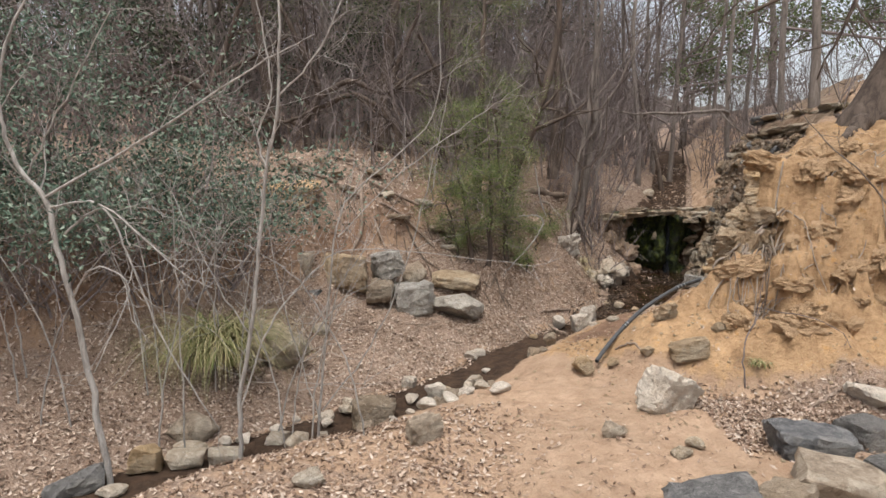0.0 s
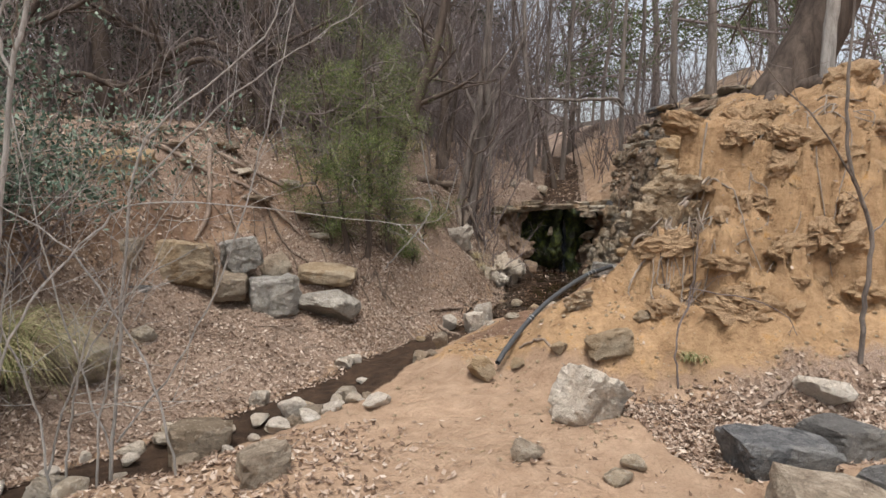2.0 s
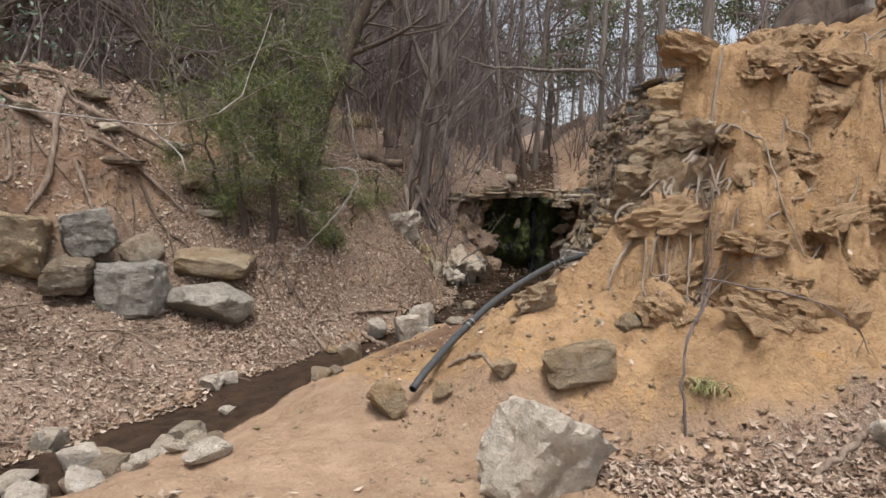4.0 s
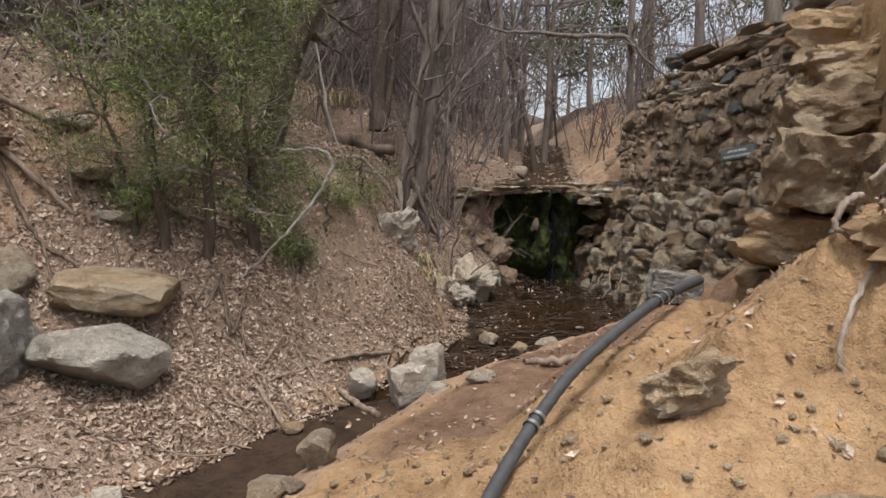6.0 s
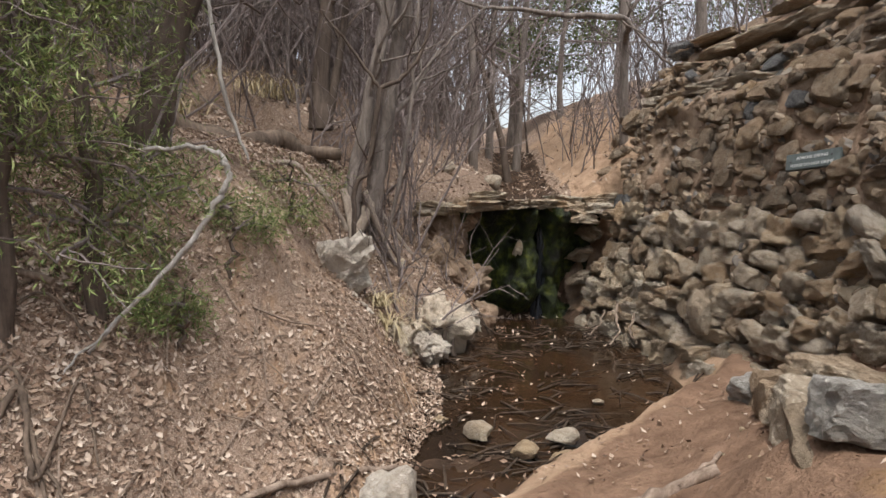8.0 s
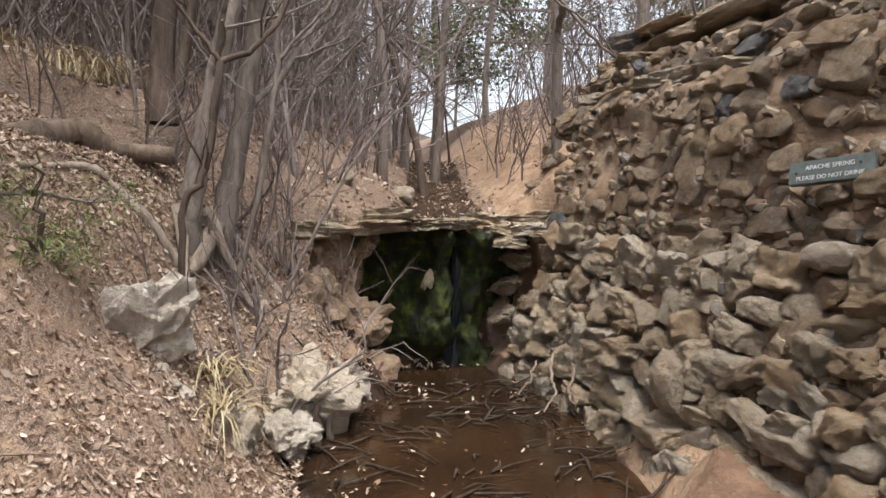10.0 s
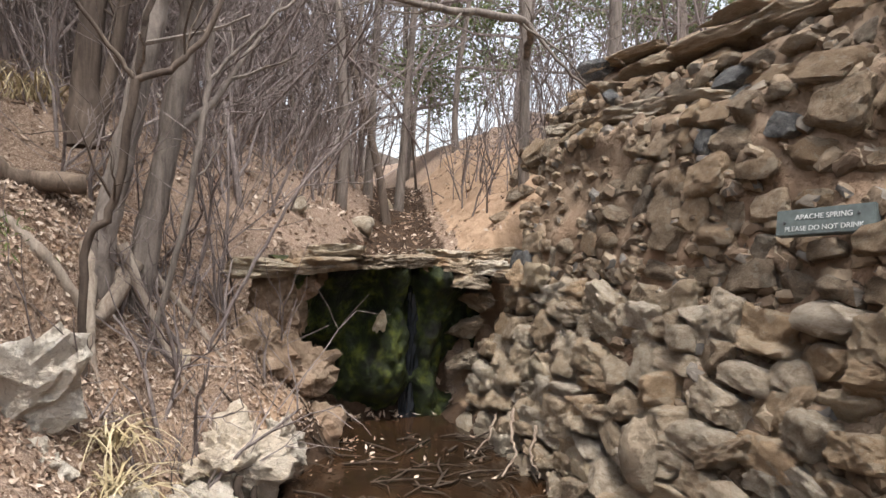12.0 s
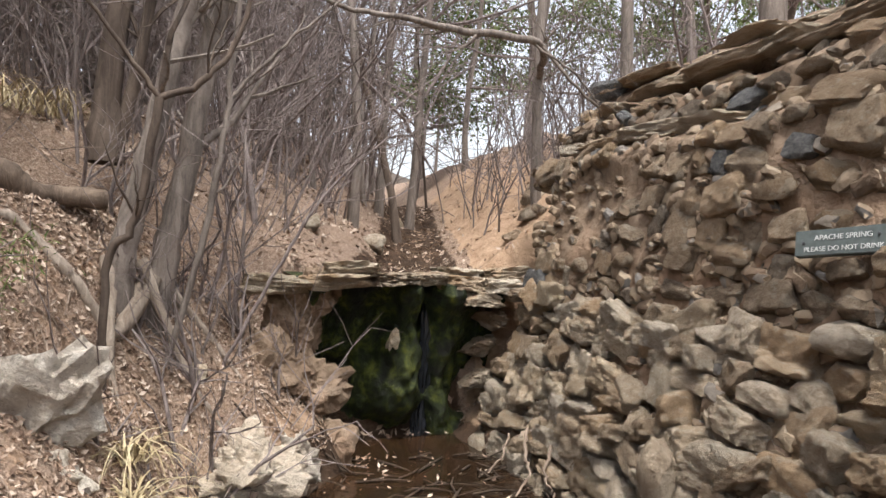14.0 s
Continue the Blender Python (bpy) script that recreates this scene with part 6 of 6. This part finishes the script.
clay_ledges()
for k in range(0, 26, 2):
    x = -3.0 + 0.13 * k + 0.05 * (k % 3)
    y = 9.62 + 0.02 * k + 0.28 * (k % 3)
    rock(x, y, (0.3 + 0.05 * (k % 4), 0.26, 0.08 + 0.02 * (k % 3)), k * 29, WALLSTONE if k % 4 else LIMESTONE, "flat brown rock in the eroding bank edge", 0.35, (k * 7 % 16 - 8, k * 5 % 14 - 7), "flat_rock", 0.5, group="rocks of the bank edge")
rngb = np.random.default_rng(63)
for k in range(20):
    x, y = rngb.uniform(-4.6, -0.4), rngb.uniform(5.3, 6.6)
    z, a, h = ground(x, y), rngb.uniform(-0.6, 0.6), rngb.uniform(1.2, 2.4)
    stems("shrub_stem", [[(x, y, z, 0.011), (x + a * 0.3, y, z + h * 0.4, 0.009), (x + a, y - 0.1, z + h * 0.8, 0.007), (x + a * 1.8, y - 0.2, z + h, 0.003)]], BARK_PALE, "thin bare pale stem arching over the bank", "shrub", 640 + k, 6, 0.6)

# ---- woods ----


def brush(name, count, xs, ys, seed, label, lo=0.9, hi=2.6, clear=0.5):
    rng = np.random.default_rng(seed)
    t = Tubes()
    for k in range(count):
        x, y = rng.uniform(*xs), rng.uniform(*ys)
        xl, xr = np.interp(y, CY, CXL), np.interp(y, CY, CXR)
        if xl - clear < x < xr + clear:
            continue
        h = rng.uniform(lo, hi)
        grow(t, rng, (x, y, ground(x, y) - 0.05), (rng.normal() * 0.3, rng.normal() * 0.3, 1), h, rng.uniform(0.006, 0.016), 2 if k % 2 else 1, 4, 0.17, 0.04)
    tagged(new(name, t.mesh(name, TWIGS)), label, "brush", kind="stuff")


BR = "dense thicket of bare grey-brown brush"
brush("brush", 380, (-1.0, 4.8), (13.8, 18), 201, BR, 1.0, 3.0)
brush("brush", 260, (-3, 6.5), (17, 24), 203, BR, 1.5, 3.5)
brush("brush", 330, (-9, 1.2), (10.6, 15), 205, BR, 1.0, 3.2)
brush("brush", 160, (-9, -4.5), (5, 11), 207, BR)
brush("brush", 60, (6.6, 14), (15.5, 24), 209, BR, 0.8, 2.0)
brush("brush", 110, (5.7, 9.0), (14.9, 18.5), 215, BR, 0.6, 2.2, 0.4)
brush("brush", 40, (2.2, 3.6), (12.0, 13.6), 211, BR, 0.3, 0.9, 0.05)
brush("brush", 70, (6.2, 12), (8.8, 14), 213, BR, 0.8, 2.0)


def thicket(count, seed, lo, hi, xs, ys, far_ok):
    """A dense far screen of bare stems."""
    rng = np.random.default_rng(seed)
    t = Tubes()
    for k in range(count):
        x, y = rng.uniform(*xs), rng.uniform(*ys)
        if x > 2.2 + far_ok * (y - 8.8):
            continue
        h = rng.uniform(lo, hi)
        grow(t, rng, (x, y, ground(x, y) - 0.1), (rng.normal() * 0.16, rng.normal() * 0.16, 1), h, rng.uniform(0.012, 0.035), 2 if k % 2 else 1, 5, 0.15, 0.05)
    tagged(new("brush", t.mesh("brush", TWIGS)), "far screen of bare grey-brown saplings", "brush", kind="stuff")


thicket(520, 221, 2.5, 6.5, (-12, 11), (18.5, 31), 0.36)
thicket(150, 223, 1.2, 3.0, (-7, 5), (14.5, 19), 0.3)


def woods():
    rng = np.random.default_rng(301)
    WL = "slender bare grey tree in the winter woods"
    kinds = []
    for k in range(6):
        h, r = 5.0 + 0.8 * k, 0.03 + 0.008 * k
        kinds.append(bare_tree(310 + k, h, r, pose(*((-6.5 + 2.1 * k), 17.5 + (k % 3), ground(-6.5 + 2.1 * k, 17.5 + (k % 3)))), WL, BARK_GREY if k % 3 else BARK_DARK, 4, 3, 0.12, "bare_tree", "bare trees in the woods"))
    spots = [(4.95, 17.0), (5.3, 18.2), (5.6, 18.6), (5.9, 18.9), (6.15, 18.2), (4.6, 17.6), (5.1, 19.3), (5.75, 17.4), (7.3, 20.3), (6.6, 21.6), (8.1, 18.0), (1.0, 16.0),
             (-2.6, 14.5), (-4.5, 13.5), (-6.0, 12.0), (-1.8, 16.0), (7.0, 12.6), (7.8, 10.6)]
    while len(spots) < 180:
        d, a = rng.uniform(9, 42), rng.uniform(-1.25, 0.95)
        x, y = 2.0 - d * math.sin(a), 7.0 + d * math.cos(a)
        xl, xr = np.interp(y, CY, CXL), np.interp(y, CY, CXR)
        if xl - 0.7 < x < xr + 0.7 or (x > 4 and y < 14.5 and x < 6.5) or (y < 11 and -4 < x < 6) or (x > 2.7 + 0.42 * (y - 8.8) and y > 9 and len(spots) % 4):
            d = rng.random()
            continue
        spots.append((x, y))
    for x, y in spots:
        s = rng.uniform(0.8, 1.3)
        src = kinds[int(rng.integers(6))]
        ob = copy_thing(src, pose(x, y, ground(x, y), 0, 0, rng.uniform(0, 360)))
        ob.scale = (s, s, s * rng.uniform(0.95, 1.2))


woods()


def leafy_tree(x, y, h, seed, leaf=None, label="distant evergreen oak with pale green leaves", count=9000, size=0.13):
    rng = np.random.default_rng(seed)
    leaf = leaf or FARGREEN
    base = empty("evergreen_tree", pose(x, y, ground(x, y)), label, "tree", "leafy trees round the creek")
    t, b, ends = Tubes(), Tubes(), []
    line = curve([(0, 0, -0.3), (0.1, 0, h * 0.3), (0.0, 0.2, h * 0.7), (0.2, 0.1, h)], 4, 0.03, rng)
    t.add(line, np.linspace(0.16, 0.04, len(line)), 9)
    for k in range(16):
        i = int(rng.integers(3, len(line)))
        a = rng.uniform(0, 6.3)
        grow(b, rng, line[i], (math.cos(a), math.sin(a), 0.3), h * 0.28, 0.04, 2, 4, 0.2, 0.02, ends)
    part("trunk", t.mesh("trunk", BARK_GREY), BARK_GREY, base)
    part("crown", b.mesh("crown", TWIGS), TWIGS, base)
    part("foliage", leaves(ends, rng, count, size, 0.18, leaf, "foliage", 0.0, 0.5), leaf, base)


for k, (x, y, h) in enumerate(((13.5, 20.5, 6.5), (16.5, 23, 7.5), (11.5, 24, 7), (18.5, 19, 7), (9.5, 27, 7))):
    leafy_tree(x, y, h, 400 + k)
DARKGREEN = leaf_material("dark_oak_leaves", (0.02, 0.028, 0.014), (0.045, 0.055, 0.028), (0.09, 0.1, 0.055))
for k, (x, y, h) in enumerate(((-5.5, 13.5, 5.2), (-2.6, 15.0, 5.6), (0.4, 16.8, 6.0), (-8.0, 11.0, 5.0), (3.2, 20.5, 7.0), (-4.0, 18.5, 7.0))):
    leafy_tree(x, y, h, 430 + k, DARKGREEN, "dark evergreen oak shading the terrace", 11000, 0.09)


def backdrop():
    m = Mat("far_woods", 1.0, 0.0)
    n = m.noise(0.9, 8, 0.75, (1, 1, 0.25))
    m.color(m.ramp(n, (0.3, (0.1, 0.085, 0.075)), (0.5, (0.2, 0.175, 0.155)), (0.7, (0.3, 0.275, 0.24))))
    verts, faces = [], []
    n = 240
    for i in range(n):
        a = 2 * math.pi * i / n
        x, y = 2 + 62 * math.cos(a), 7 + 62 * math.sin(a)
        top = 4.0 + 8.0 * float(step(50, 0, x)) + 2.0 * float(fbm(np.array(i * 0.35), np.array(0.0), 4, 7))
        verts += [(x, y, -3), (x, y, top)]
    faces = [(2 * i, (2 * i + 2) % (2 * n), (2 * i + 3) % (2 * n), 2 * i + 1) for i in range(n)]
    tagged(mesh_object("backdrop", verts, faces, m.m), "far wooded hillside in winter", "woods", kind="structure")


backdrop()

wall_stones()
